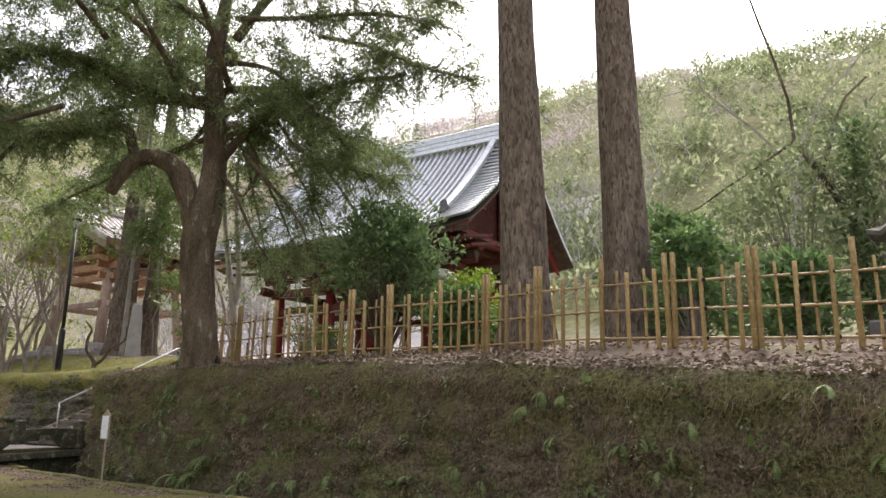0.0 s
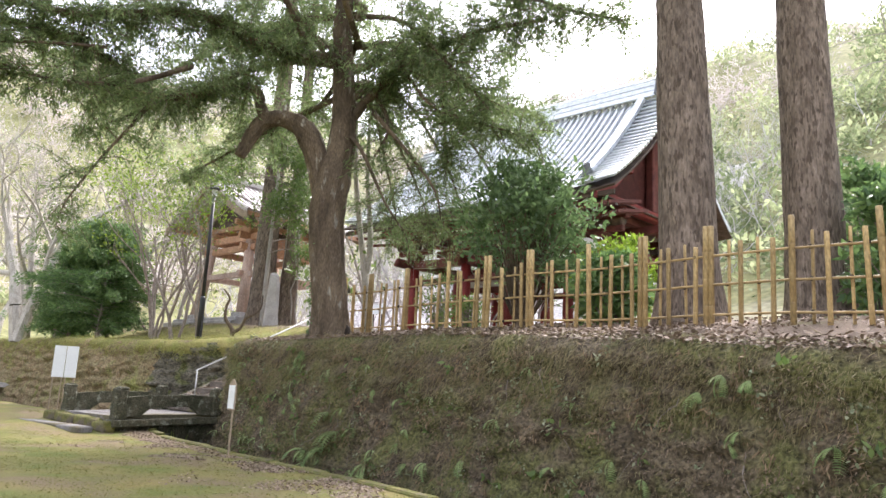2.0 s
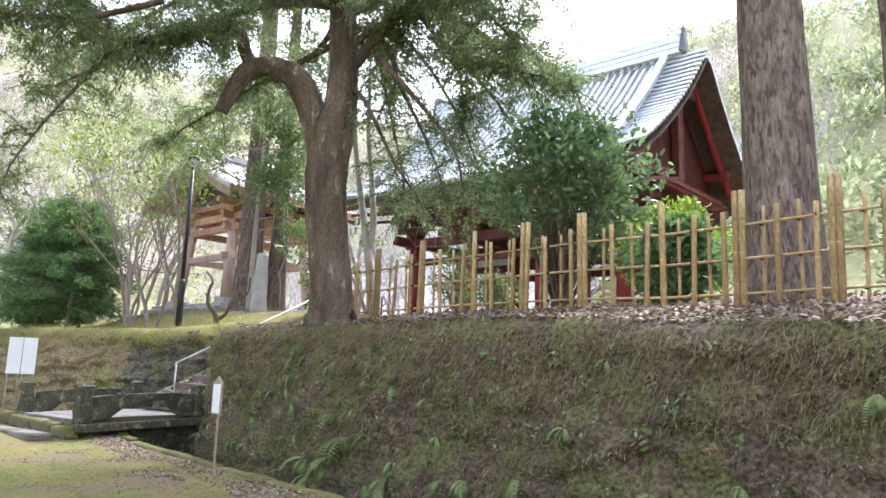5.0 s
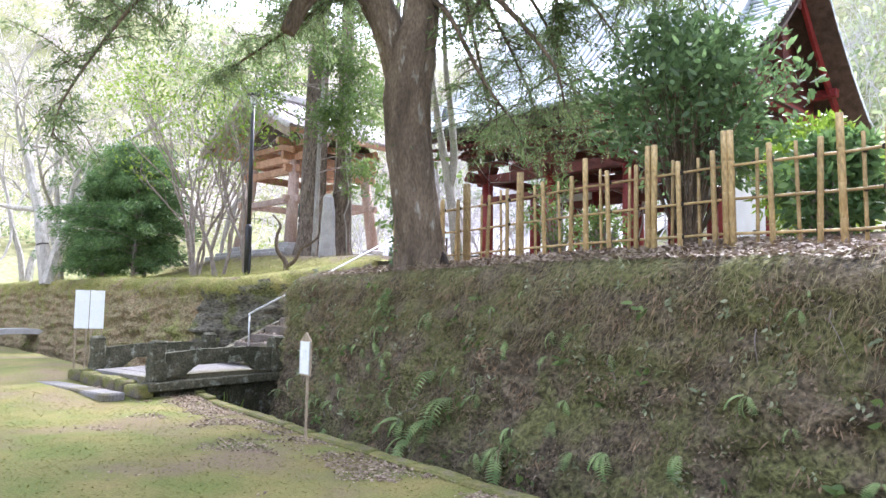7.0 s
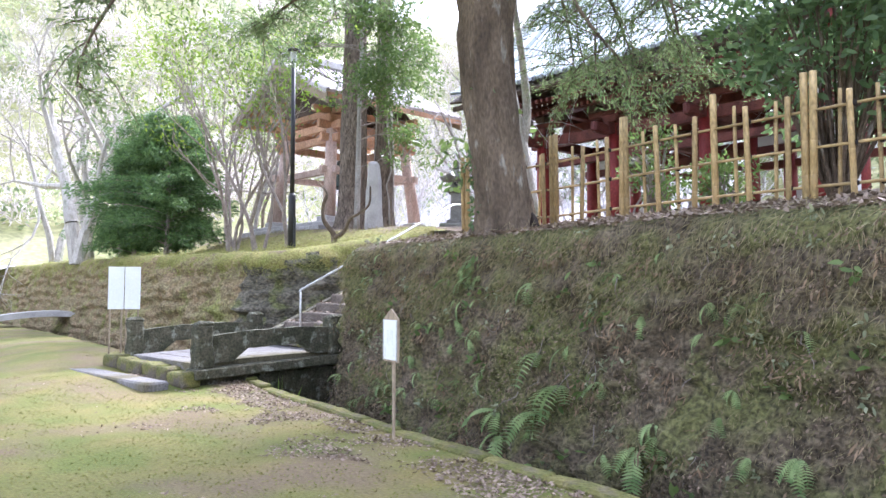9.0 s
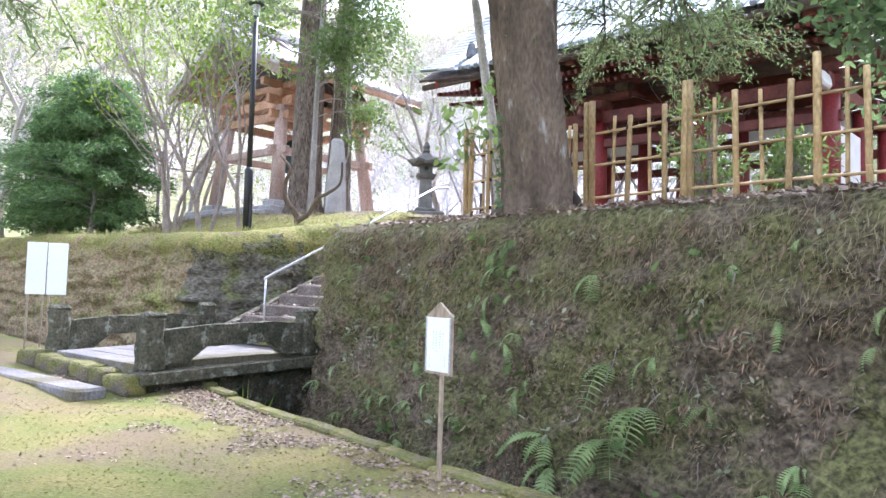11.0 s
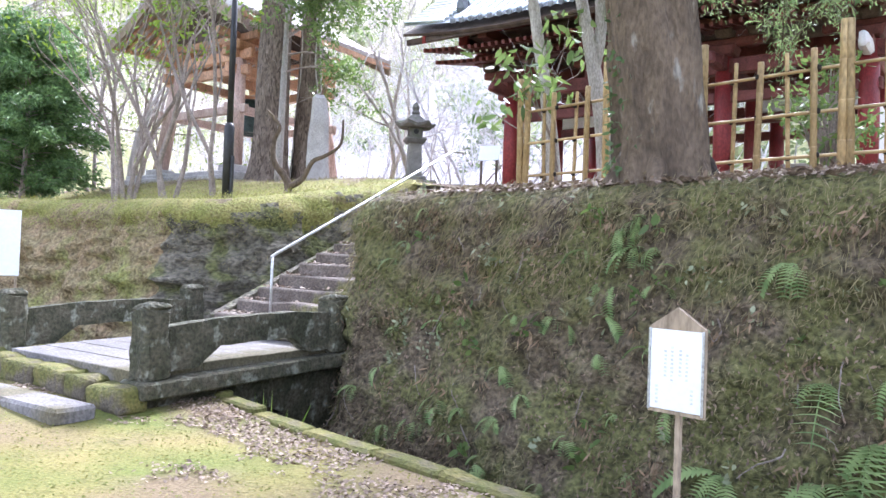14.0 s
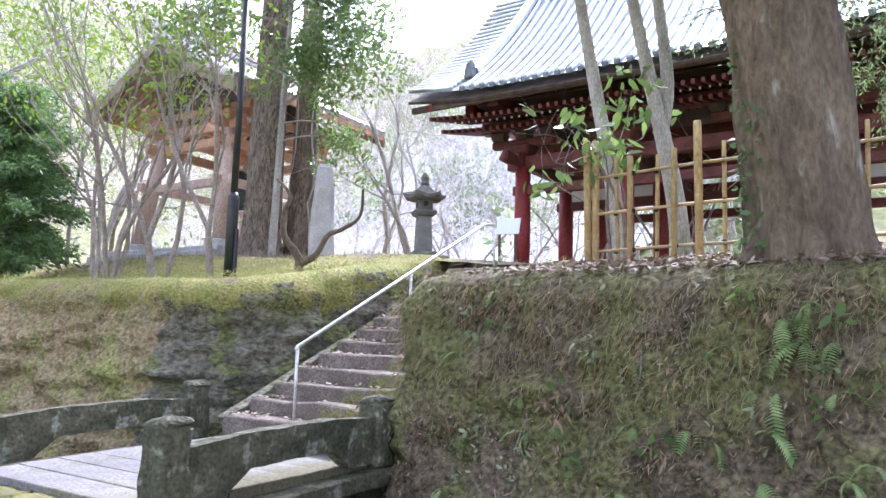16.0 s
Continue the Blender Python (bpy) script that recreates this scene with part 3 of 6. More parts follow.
# ---- the steps ----
stairs = thing("stone_steps", pose(*BRIDGE, 0, 0, ST_YAW), "worn mossy stone steps with fallen leaves", "steps")
for k in range(STEP_COUNT):
    w = 2.4 if k < 3 else 2.58
    bm = dense(boxbm((w, STEP_RUN + 0.12, STEP_RISE + 0.1), bevel=0.02), 3)
    ob = part("step", rough_up(bm, 0.04, 2.8, k * 3.1), STEPSTONE, stairs)
    ob.matrix_basis = pose(0.23 - w / 2 - (0.18 if k < 3 else 0.0), STEP_S0 + STEP_RUN * (k + 0.5) + 0.05, STEP_Z0 + STEP_RISE * k - 0.1)
bm = dense(beam((-2.4, STEP_S0 + 0.1, STEP_Z0 + 0.02), (-2.42, STEP_S0 + 5.0, STEP_Z0 + 2.2), 0.16, 0.3), 2)
part("side_curb", rough_up(bm, 0.04, 3), ROCK, stairs, "dark mossy sloping stone curb")

# ---- the handrail ----
rail = thing("handrail", pose(*BRIDGE, 0, 0, ST_YAW), "grey galvanised steel pipe handrail on the steps", "handrail")
lo, hi = Vector((-1.33, 2.72, 1.67)), Vector((-1.42, 7.1, 3.78))
part("top_pipe", tubebm([lo + Vector((0, -0.02, -0.03)), lo, hi, hi + Vector((0, 0.35, 0.03)), hi + Vector((0, 0.38, -0.02))], [0.024] * 5, 8), STEEL, rail, smooth_shade=True)
for f, base in ((0.0, 0.8), (0.52, 1.95), (1.08, 3.05)):
    p = lo.lerp(hi, f) if f <= 1 else hi + Vector((0, 0.36, 0.0))
    part("rail_post", tubebm([(p.x, p.y, base), (p.x, p.y, p.z)], [0.02, 0.02], 8), STEEL, rail, smooth_shade=True)

# ---- bamboo fence ----
FENCE_U = [19.7, 18.4, 17.1, 15.55, 14.0, 12.66, 11.37, 9.94, 8.75, 7.54, 6.29, 5.0, 3.7, 2.4, 1.1, -0.2, -1.5]
FENCE_N = 12.45


def culm(name, length, r, nodes=3):
    """One bamboo stem with swollen joints."""
    prof, z = [], 0.0
    for i in range(nodes + 1):
        z1 = length * (i + 1) / (nodes + 1)
        prof += [(r, z), (r * 0.97, z1 - 0.02)] + ([(r * 1.12, z1 - 0.006), (r * 0.95, z1 - 0.002)] if i < nodes else [(r * 0.9, z1)])
        z = z1
    bm = lathe(prof, 8)
    me = bpy.data.meshes.new(name)
    bm.to_mesh(me)
    bm.free()
    me.materials.append(BAMBOO)
    me.polygons.foreach_set("use_smooth", [True] * len(me.polygons))
    return me


fence = thing("bamboo_fence", Matrix(), "yellow bamboo lattice fence tied with black rope", "fence")
POST, UPRIGHT, THIN, CROSS = culm("fence_post", 1.62, 0.045, 3), culm("fence_upright", 1.34, 0.036, 3), culm("fence_thin", 1.36, 0.024, 4), culm("fence_rail", 1.0, 0.019, 3)
KNOT = lathe([(0.012, -0.03), (0.03, -0.02), (0.03, 0.02), (0.012, 0.03)], 6)
knot_me = bpy.data.meshes.new("rope_tie")
KNOT.to_mesh(knot_me)
knot_me.materials.append(ROPE)
KNOT.free()
rng = np.random.default_rng(11)


def fence_base(u):
    p = un(u, FENCE_N)
    return terrace(p.x, p.y)


for a, b in zip(FENCE_U, FENCE_U[1:] + [None]):
    z = fence_base(a)
    for k in range(2 if (FENCE_U.index(a) % 3 != 1) else 1):
        share("post", POST, fence, pose(*un(a + 0.075 * k, FENCE_N - 0.03 * k, z - 0.1), rng.uniform(-1, 1), rng.uniform(-1, 1), 0))
    if b is None:
        break
    for i in range(1, 5):
        f = a + (b - a) * i / 5
        z1 = fence_base(f)
        me, off = ((UPRIGHT, -0.05), (THIN, 0.05))[i % 2]
        share("upright", me, fence, pose(*un(f + rng.uniform(-0.03, 0.03), FENCE_N + off, z1 - 0.08 + rng.uniform(-0.04, 0.03)), rng.uniform(-1.5, 1.5), rng.uniform(-1.5, 1.5), 0))
        for h in (0.17, 0.62, 1.06):
            share("rope_tie", knot_me, fence, pose(*un(f, FENCE_N + off * 0.6, z1 + h), 0, 0, 20))
    for h in (0.17, 0.62, 1.06):
        p, q = un(a + 0.05, FENCE_N, fence_base(a) + h), un(b - 0.05, FENCE_N, fence_base(b) + h)
        d = q - p
        m = Matrix.Translation(p) @ d.to_track_quat('Z', 'Y').to_matrix().to_4x4() @ Matrix.Diagonal((1, 1, d.length, 1))
        share("rail", CROSS, fence, m)

# ---- notice boards ----
sign = thing("notice_sign", pose(*un(15.02, 8.22, 0.0), 0, 0, -38.9), "small house-shaped wooden notice sign with a white sheet", "sign")
bm = bmesh.new()
pent = [(-0.168, 0.85), (0.168, 0.85), (0.168, 1.32), (0.0, 1.43), (-0.168, 1.32)]
fr = [bm.verts.new((x, -0.012, z)) for x, z in pent]
bk = [bm.verts.new((x, 0.012, z)) for x, z in pent]
bm.faces.new(fr)
bm.faces.new(list(reversed(bk)))
for i in range(5):
    bm.faces.new((fr[i], bk[i], bk[(i + 1) % 5], fr[(i + 1) % 5]))
bmesh.ops.recalc_face_normals(bm, faces=bm.faces[:])
part("sign_panel", bm, SIGNWOOD, sign)
sheet = part("sheet", boxbm((0.308, 0.006, 0.435), pose(0, -0.017, 0.872), 0.002), NOTICE, sign, "white printed sheet")
bm = bmesh.new()
for j, (x, z0, z1) in enumerate(((-0.11, 0.9, 1.0), (-0.06, 1.05, 1.2), (-0.02, 1.03, 1.21), (0.03, 1.06, 1.2), (0.07, 1.04, 1.19), (0.1, 0.92, 1.0))):
    zz = z0
    while zz < z1:
        box(bm, (0.016, 0.002, 0.012), pose(x, -0.0215, zz))
        zz += 0.022
tagged(part("faded_writing", bm, INK, sheet, "faded unreadable grey writing"), kind="stuff")
part("sign_pole", boxbm((0.034, 0.03, 1.3), pose(0, 0.03, 0), 0.004), SIGNWOOD, sign)
for x in (-0.161, 0.161):
    part("frame_strip", boxbm((0.012, 0.014, 0.45), pose(x, -0.02, 0.862), 0.003), STEEL, sign)

for o in (0.0, 0.31):
    q = Vector((-15.0, 19.95, 0)) + Vector((0.83, 0.56, 0)) * (o - 0.1)
    z = lawn_height(q.x, q.y)
    nb = thing("notice_board", pose(q.x, q.y, z, 0, 0, 34), "white notice board on two thin wooden legs", "notice board", "pair of notice boards")
    part("panel", boxbm((0.295, 0.02, 0.85), pose(0, 0, 1.05), 0.005), NOTICE, nb, "blank white panel")
    for x in (-0.11, 0.11):
        part("leg", boxbm((0.032, 0.03, 1.85), pose(x, 0.025, 0), 0.004), SIGNWOOD, nb)

# ---- the temple gate ----
GZ = 3.45
gate = thing("temple_gate", pose(*st(0, 0, 0), 0, 0, ST_YAW), "red-lacquered temple gate with a steep grey tiled gable roof", "temple gate")
# local x = -t, local y = s
X0, X1 = -6.95, 6.3          # gable edges
E0, RIDGE_Y, E1 = 12.2, 17.0, 21.6
EZ, RZ = 8.25, 12.95


def roof_z(y):
    f = clamp((y - E0) / (RIDGE_Y - E0)) if y <= RIDGE_Y else clamp((E1 - y) / (E1 - RIDGE_Y))
    return EZ + (RZ - EZ) * (0.72 * f + 0.28 * f * f)


def lift(x):
    """The eave's rise towards the gables."""
    f = abs((x - (X0 + X1) / 2) / ((X1 - X0) / 2))
    return 0.22 * max(0, f - 0.5) ** 2 * 4


bm = bmesh.new()
ys = [E0 + (E1 - E0) * i / 28 for i in range(29)]
xs = [X0 + (X1 - X0) * i / 16 for i in range(17)]
top = [[bm.verts.new((x, y, roof_z(y) + lift(x) * (1 - min(1, min(y - E0, E1 - y) / 3)))) for y in ys] for x in xs]
for i in range(16):
    for j in range(28):
        bm.faces.new((top[i][j], top[i + 1][j], top[i + 1][j + 1], top[i][j + 1]))
bmesh.ops.solidify(bm, geom=bm.faces[:], thickness=0.1)
part("roof_deck", bm, TILE, gate, "pale grey tiled slope")


bm = bmesh.new()
low = [[bm.verts.new((x, y, roof_z(y) + lift(x) * (1 - min(1, min(y - E0, E1 - y) / 3)) - 0.24)) for y in ys] for x in [X0 - 0.015 + (X1 - X0 + 0.03) * i / 16 for i in range(17)]]
for i in range(16):
    for j in range(28):
        bm.faces.new((low[i][j], low[i][j + 1], low[i + 1][j + 1], low[i + 1][j]))
bmesh.ops.recalc_face_normals(bm, faces=bm.faces[:])
bmesh.ops.solidify(bm, geom=bm.faces[:], thickness=0.07)
part("soffit", bm, DARKWOOD, gate, "brown boarded underside of the eaves")


def roof_row(y0, y1, x, r=0.075, k=16):
    pts = []
    for i in range(k + 1):
        y = y0 + (y1 - y0) * i / k
        pts.append((x, y, roof_z(y) + lift(x) * (1 - min(1, min(y - E0, E1 - y) / 3)) + 0.035))
    return tubebm(pts, [r] * (k + 1), 6)


x = X0 + 1.75
while x < X1 - 1.7:
    part("cover_tile_strip", roof_row(E0 - 0.04, RIDGE_Y, x), TILE, gate, smooth_shade=True)
    part("eave_tile_end", lathe([(0.085, 0), (0.085, 0.03), (0.06, 0.035)], 8, pose(x, E0 - 0.03, roof_z(E0) + lift(x) + 0.035, 90)), TILEDARK, gate)
    x += 0.30
# verge strips: tile rows running outwards
for xa, xb in ((X0 - 0.03, X0 + 1.35), (X1 + 0.03, X1 - 1.35)):
    for k in range(24):
        y = E0 + 0.1 + k * (RIDGE_Y - E0 - 0.2) / 23
        za, zb = roof_z(y) + 0.04 + lift(xa) * (1 - min(1, (y - E0) / 3)), roof_z(y) + 0.05 + lift(xb) * (1 - min(1, (y - E0) / 3))
        part("verge_tile_strip", tubebm([(xa, y, za), (xb, y, zb)], [0.06, 0.06], 6), TILE, gate, smooth_shade=True)
for x in (X0 + 1.5, X1 - 1.5):
    pts = [(x, E0 + 0.9 + (RIDGE_Y - E0 - 0.9) * i / 10, roof_z(E0 + 0.9 + (RIDGE_Y - E0 - 0.9) * i / 10) + 0.2) for i in range(11)]
    part("descending_ridge", tubebm(pts, [0.17] * 11, 6), TILE, gate, "descending ridge of stacked tiles")
    part("ridge_end_ornament", rough_up(dense(boxbm((0.42, 0.2, 0.55), pose(x, E0 + 0.75, roof_z(E0 + 0.75) + 0.02), 0.08, 0.6), 1), 0.05, 5), TILEDARK, gate, "dark demon-mask shaped end tile")
for dz, w in ((0.0, 0.5), (0.22, 0.42), (0.44, 0.34)):
    part("main_ridge", boxbm((X1 - X0 - 1.8, w, 0.21), pose((X0 + X1) / 2, RIDGE_Y, RZ + 0.02 + dz), 0.03), TILE, gate, "stacked main ridge tiles")
part("ridge_cap", tubebm([(X0 + 0.85, RIDGE_Y, RZ + 0.72), (X1 - 0.85, RIDGE_Y, RZ + 0.72)], [0.13, 0.13], 8), TILE, gate, smooth_shade=True)
for x in (X0 + 0.85, X1 - 0.85):
    part("ridge_end_ornament", rough_up(dense(boxbm((0.2, 0.7, 1.0), pose(x, RIDGE_Y, RZ), 0.08, 0.5), 1), 0.06, 4), TILEDARK, gate)
# eave edge, rafters with white ends, fascia
part("eave_fascia", boxbm((X1 - X0 - 0.1, 0.12, 0.16), pose((X0 + X1) / 2, E0 + 0.14, EZ - 0.33), 0.01), DARKWOOD, gate)
raf, tip = bmesh.new(), bmesh.new()
box(raf, (0.09, 2.2, 0.11), pose(0, 1.1, 0, 12), 0.006)
box(tip, (0.048, 0.012, 0.058), pose(0, -0.008, 0.016, 12), 0.0)
raf_me, tip_me = bpy.data.meshes.new("rafter"), bpy.data.meshes.new("rafter_tip")
raf.to_mesh(raf_me), tip.to_mesh(tip_me)
raf.free(), tip.free()
raf_me.materials.append(DARKRED), tip_me.materials.append(WHITE)
x = X0 + 0.5
while x < X1 - 0.4:
    for y0, dz in ((E0 + 0.35, -0.42), (E0 + 0.95, -0.62)):
        ob = share("rafter", raf_me, gate, pose(x, y0, EZ + dz + lift(x) * 0.8))
        if dz < -0.5:
            share("rafter_tip", tip_me, ob, Matrix())
    x += 0.22
CX, CY = (-4.45, -1.55, 1.5, 4.6), (14.2, 17.0, 19.8)
for x in CX:
    for y in CY:
        part("stone_base", boxbm((0.7, 0.7, 0.25), pose(x, y, GZ - 0.15), 0.03), GRANITE, gate, "square stone footing")
        part("column", lathe([(0.21, GZ + 0.1), (0.22, GZ + 1.5), (0.20, GZ + 3.45)], 14), RED, gate, "round red column", True).matrix_basis = pose(x, y, 0)
for y in CY:
    part("tie_beam", boxbm((9.9, 0.26, 0.36), pose(0.07, y, GZ + 3.05), 0.02), DARKRED, gate)
    part("tie_beam", boxbm((9.6, 0.18, 0.26), pose(0.07, y, GZ + 2.35), 0.02), DARKRED, gate)
    part("wall_plate", boxbm((11.4, 0.34, 0.3), pose(0.0, y, GZ + 4.15), 0.02), DARKRED, gate)
for x in CX:
    part("cross_beam", boxbm((0.24, 6.6, 0.34), pose(x, 17.0, GZ + 3.1), 0.02), DARKRED, gate)
    part("cross_beam", boxbm((0.3, 9.0, 0.3), pose(x, 17.0, GZ + 4.4), 0.02), DARKRED, gate)
    part("low_rail", boxbm((0.14, 5.2, 0.2), pose(x, 17.0, GZ + 0.35), 0.02), RED, gate)
    for y in (14.2, 19.8):
        b = part("bracket", boxbm((0.5, 0.5, 0.28), pose(x, y, GZ + 3.45), 0.05, 1.35), DARKRED, gate, "carved wooden bracket block")
        for dx in (-0.75, 0.0, 0.75):
            part("bracket_block", boxbm((0.34, 0.34, 0.24), pose(x + dx, y, GZ + 3.9), 0.04, 1.3), DARKWOOD, b)
        part("bracket_arm", boxbm((1.9, 0.22, 0.22), pose(x, y, GZ + 3.7), 0.04), DARKRED, b)
        part("carved_nose", rough_up(dense(boxbm((0.24, 0.9, 0.34), pose(x, y - 0.75 if y < 17 else y + 0.75, GZ + 3.05), 0.06, 0.8), 1), 0.05, 4), WHITE if x > 4 else DARKRED, b)
# outer bays closed by walls on the middle row, centre open
for xa, xb in ((CX[0], CX[1]), (CX[2], CX[3])):
    w = xb - xa - 0.4
    part("upper_panel", boxbm((w, 0.06, 0.75), pose((xa + xb) / 2, 17.0, GZ + 2.63), 0.01), WHITE, gate, "white plaster panel")
    part("low_wall", boxbm((w * 0.45, 0.08, 1.5), pose(xa + w * 0.3, 19.75, GZ + 0.1), 0.01), WHITE, gate, "white plaster panel")
part("side_wall", boxbm((0.08, 2.4, 2.3), pose(4.6, 15.6, GZ + 0.1), 0.01), WHITE, gate, "white plaster side wall")
part("ceiling", boxbm((10.8, 7.4, 0.06), pose(0, 17, GZ + 4.72), 0.01), DARKWOOD, gate)
# gables: boarded triangle, curved bargeboards
for x, sgn in ((X1 - 0.75, 1), (X0 + 0.75, -1)):
    bm = bmesh.new()
    vs = [bm.verts.new((x - sgn * 0.6, y, roof_z(y) - 0.35)) for y in [E0 + 1.4 + (E1 - E0 - 2.8) * i / 12 for i in range(13)]]
    lo = [bm.verts.new((x - sgn * 0.6, y, EZ - 0.15)) for y in [E0 + 1.4 + (E1 - E0 - 2.8) * i / 12 for i in range(13)]]
    for i in range(12):
        bm.faces.new((lo[i], lo[i + 1], vs[i + 1], vs[i]))
    bmesh.ops.solidify(bm, geom=bm.faces[:], thickness=0.08)
    part("gable_wall", bm, DARKRED, gate, "dark red boarded gable")
    for ya, yb in ((E0 + 0.05, RIDGE_Y), (E1 - 0.05, RIDGE_Y)):
        bm = bmesh.new()
        rows = []
        for i in range(15):
            y = ya + (yb - ya) * i / 14
            z = roof_z(y) + lift(x) * (1 - min(1, min(y - E0, E1 - y) / 3)) - 0.24
            d = min(0.3 + 0.1 * i, 0.62) - 0.12 * i / 14
            rows.append([bm.verts.new(q) for q in ((x, y, z), (x + sgn * 0.1, y, z), (x + sgn * 0.1, y, z - d), (x, y, z - d))])
        for a, b in zip(rows, rows[1:]):
            for k in range(4):
                bm.faces.new((a[k], a[(k + 1) % 4], b[(k + 1) % 4], b[k]))
        bm.faces.new(rows[0]), bm.faces.new(list(reversed(rows[-1])))
        bmesh.ops.recalc_face_normals(bm, faces=bm.faces[:])
        part("bargeboard", bm, RED, gate, "curved red bargeboard")
    part("gable_pendant", rough_up(dense(boxbm((0.12, 0.8, 1.0), pose(x + sgn * 0.08, RIDGE_Y, RZ - 1.7), 0.1, 0.5), 1), 0.05, 3), DARKRED, gate, "carved gable pendant")
    for k in range(3):
        part("purlin_end", boxbm((1.6, 0.26, 0.3), pose(x - sgn * 0.5, 14.2 + k * 2.8, roof_z(14.2 + k * 2.8) - 0.75), 0.03), RED, gate)
    part("gable_tie", boxbm((0.3, 7.0, 0.36), pose(x - sgn * 0.4, 17, EZ - 0.2), 0.03), RED, gate)
    part("gable_strut", boxbm((0.3, 0.4, 3.0), pose(x - sgn * 0.4, 17, EZ + 0.15), 0.03), DARKRED, gate)

# ---- the bell tower ----
BZ = 4.4
A, B = Vector((-22.6, 37.2, 0)), Vector((-18.9, 35.4, 0))
ex = (B - A).normalized()
ey = Vector((-ex.y, ex.x, 0))
BW, BD = (B - A).length, 4.7
tower = thing("bell_tower", Matrix.Translation((A.x, A.y, BZ)) @ Matrix(((ex.x, ey.x, 0, 0), (ex.y, ey.y, 0, 0), (0, 0, 1, 0), (0, 0, 0, 1))), "open wooden bell tower with slanted posts and a gable roof", "bell tower")
part("stone_plinth", boxbm((BW + 1.7, BD + 1.7, 0.6), pose(BW / 2, BD / 2, -0.5), 0.04), PALESTONE, tower, "pale cut-stone plinth")
for k in range(9):
    part("plinth_block", boxbm(((BW + 2.2) / 9 - 0.03, 0.4, 0.32), pose(-1.1 + (k + 0.5) * (BW + 2.2) / 9, -1.05, -0.42), 0.03), PALESTONE, tower, "pale cut-stone block")
LEAN_IN, PH = 0.36, 4.1
corner = [(0, 0), (BW, 0), (0, BD), (BW, BD)]
for cx, cy in corner:
    ix, iy = (1 if cx == 0 else -1), (1 if cy == 0 else -1)
    part("footing", boxbm((0.75, 0.75, 0.28), pose(cx, cy, 0.1), 0.04), PALESTONE, tower, "square pale stone footing")
    part("post", tubebm([(cx, cy, 0.38), (cx + ix * LEAN_IN, cy + iy * LEAN_IN, PH)], [0.28, 0.235], 12), PINKWOOD, tower, "slanted round cypress post", True)
    part("bracket", boxbm((0.6, 0.6, 0.3), pose(cx + ix * LEAN_IN, cy + iy * LEAN_IN, PH + 0.3), 0.05, 1.4), ORANGE, tower)
for z, h, over, mat_ in ((2.2, 0.28, 0.5, PINKWOOD), (3.55, 0.32, 0.55, ORANGE), (4.1, 0.34, 0.7, ORANGE), (4.75, 0.28, 1.0, ORANGE)):
    i = LEAN_IN * z / PH
    for y in (i, BD - i):
        part("tie_beam", boxbm((BW - 2 * i + 2 * over, 0.2, h), pose(BW / 2, y, z), 0.02), mat_, tower)
    for x in (i, BW - i):
        part("tie_beam", boxbm((0.2, BD - 2 * i + 2 * over, h), pose(x, BD / 2, z + 0.02), 0.02), mat_, tower)
EX, EY, EH, RH = 1.7, 1.35, 5.15, 7.3
bm = bmesh.new()


def tower_z(x):
    f = 1 - abs(x - BW / 2) / (BW / 2 + EX)
    return EH + (RH - EH) * (0.75 * f + 0.25 * f * f)


xs = [-EX + (BW + 2 * EX) * i / 16 for i in range(17)]
rows = [[bm.verts.new((x, y, tower_z(x))) for x in xs] for y in (-EY, BD + EY)]
for i in range(16):
    bm.faces.new((rows[0][i], rows[0][i + 1], rows[1][i + 1], rows[1][i]))
bmesh.ops.recalc_face_normals(bm, faces=bm.faces[:])
bmesh.ops.solidify(bm, geom=bm.faces[:], thickness=0.2)
part("roof", bm, ROOFBROWN, tower, "brown-grey metal roof")
for k in range(22):
    y = -EY + 0.1 + k * (BD + 2 * EY - 0.2) / 21
    for a, b in ((-EX - 0.02, BW / 2), (BW + EX + 0.02, BW / 2)):
        pts = [(a + (b - a) * i / 8, y, tower_z(a + (b - a) * i / 8) + 0.02) for i in range(9)]
        part("roof_seam", tubebm(pts, [0.045] * 9, 5), ROOFBROWN, tower)
part("ridge", boxbm((0.4, BD + 2 * EY + 0.2, 0.4), pose(BW / 2, BD / 2, RH - 0.05), 0.05), ROOFBROWN, tower)
for y in (-EY + 0.05, BD + EY - 0.05):
    for a in (-EX, BW + EX):
        bm = bmesh.new()
        rr = []
        for i in range(11):
            x = a + (BW / 2 - a) * i / 10
            z = tower_z(x) - 0.16
            rr.append([bm.verts.new(q) for q in ((x, y - 0.05, z), (x, y + 0.05, z), (x, y + 0.05, z - 0.42), (x, y - 0.05, z - 0.42))])
        for p, q in zip(rr, rr[1:]):
            for k in range(4):
                bm.faces.new((p[k], p[(k + 1) % 4], q[(k + 1) % 4], q[k]))
        bm.faces.new(rr[0]), bm.faces.new(list(reversed(rr[-1])))
        bmesh.ops.recalc_face_normals(bm, faces=bm.faces[:])
        part("bargeboard", bm, SIGNWOOD, tower, "weathered brown bargeboard")
for x0, sgn in ((-EX + 0.1, 1), (BW + EX - 0.1, -1)):
    for k in range(26):
        y = -EY + 0.2 + k * (BD + 2 * EY - 0.4) / 25
        x1 = x0 + sgn * 1.9
        part("rafter", beam((x0, y, tower_z(x0) - 0.28), (x1, y, tower_z(x1) - 0.3), 0.08, 0.1, 0.0), ORANGE, tower)
    part("eave_board", boxbm((0.08, BD + 2 * EY - 0.1, 0.2), pose(x0 - sgn * 0.06, BD / 2, tower_z(x0) - 0.36), 0.01), ORANGE, tower)
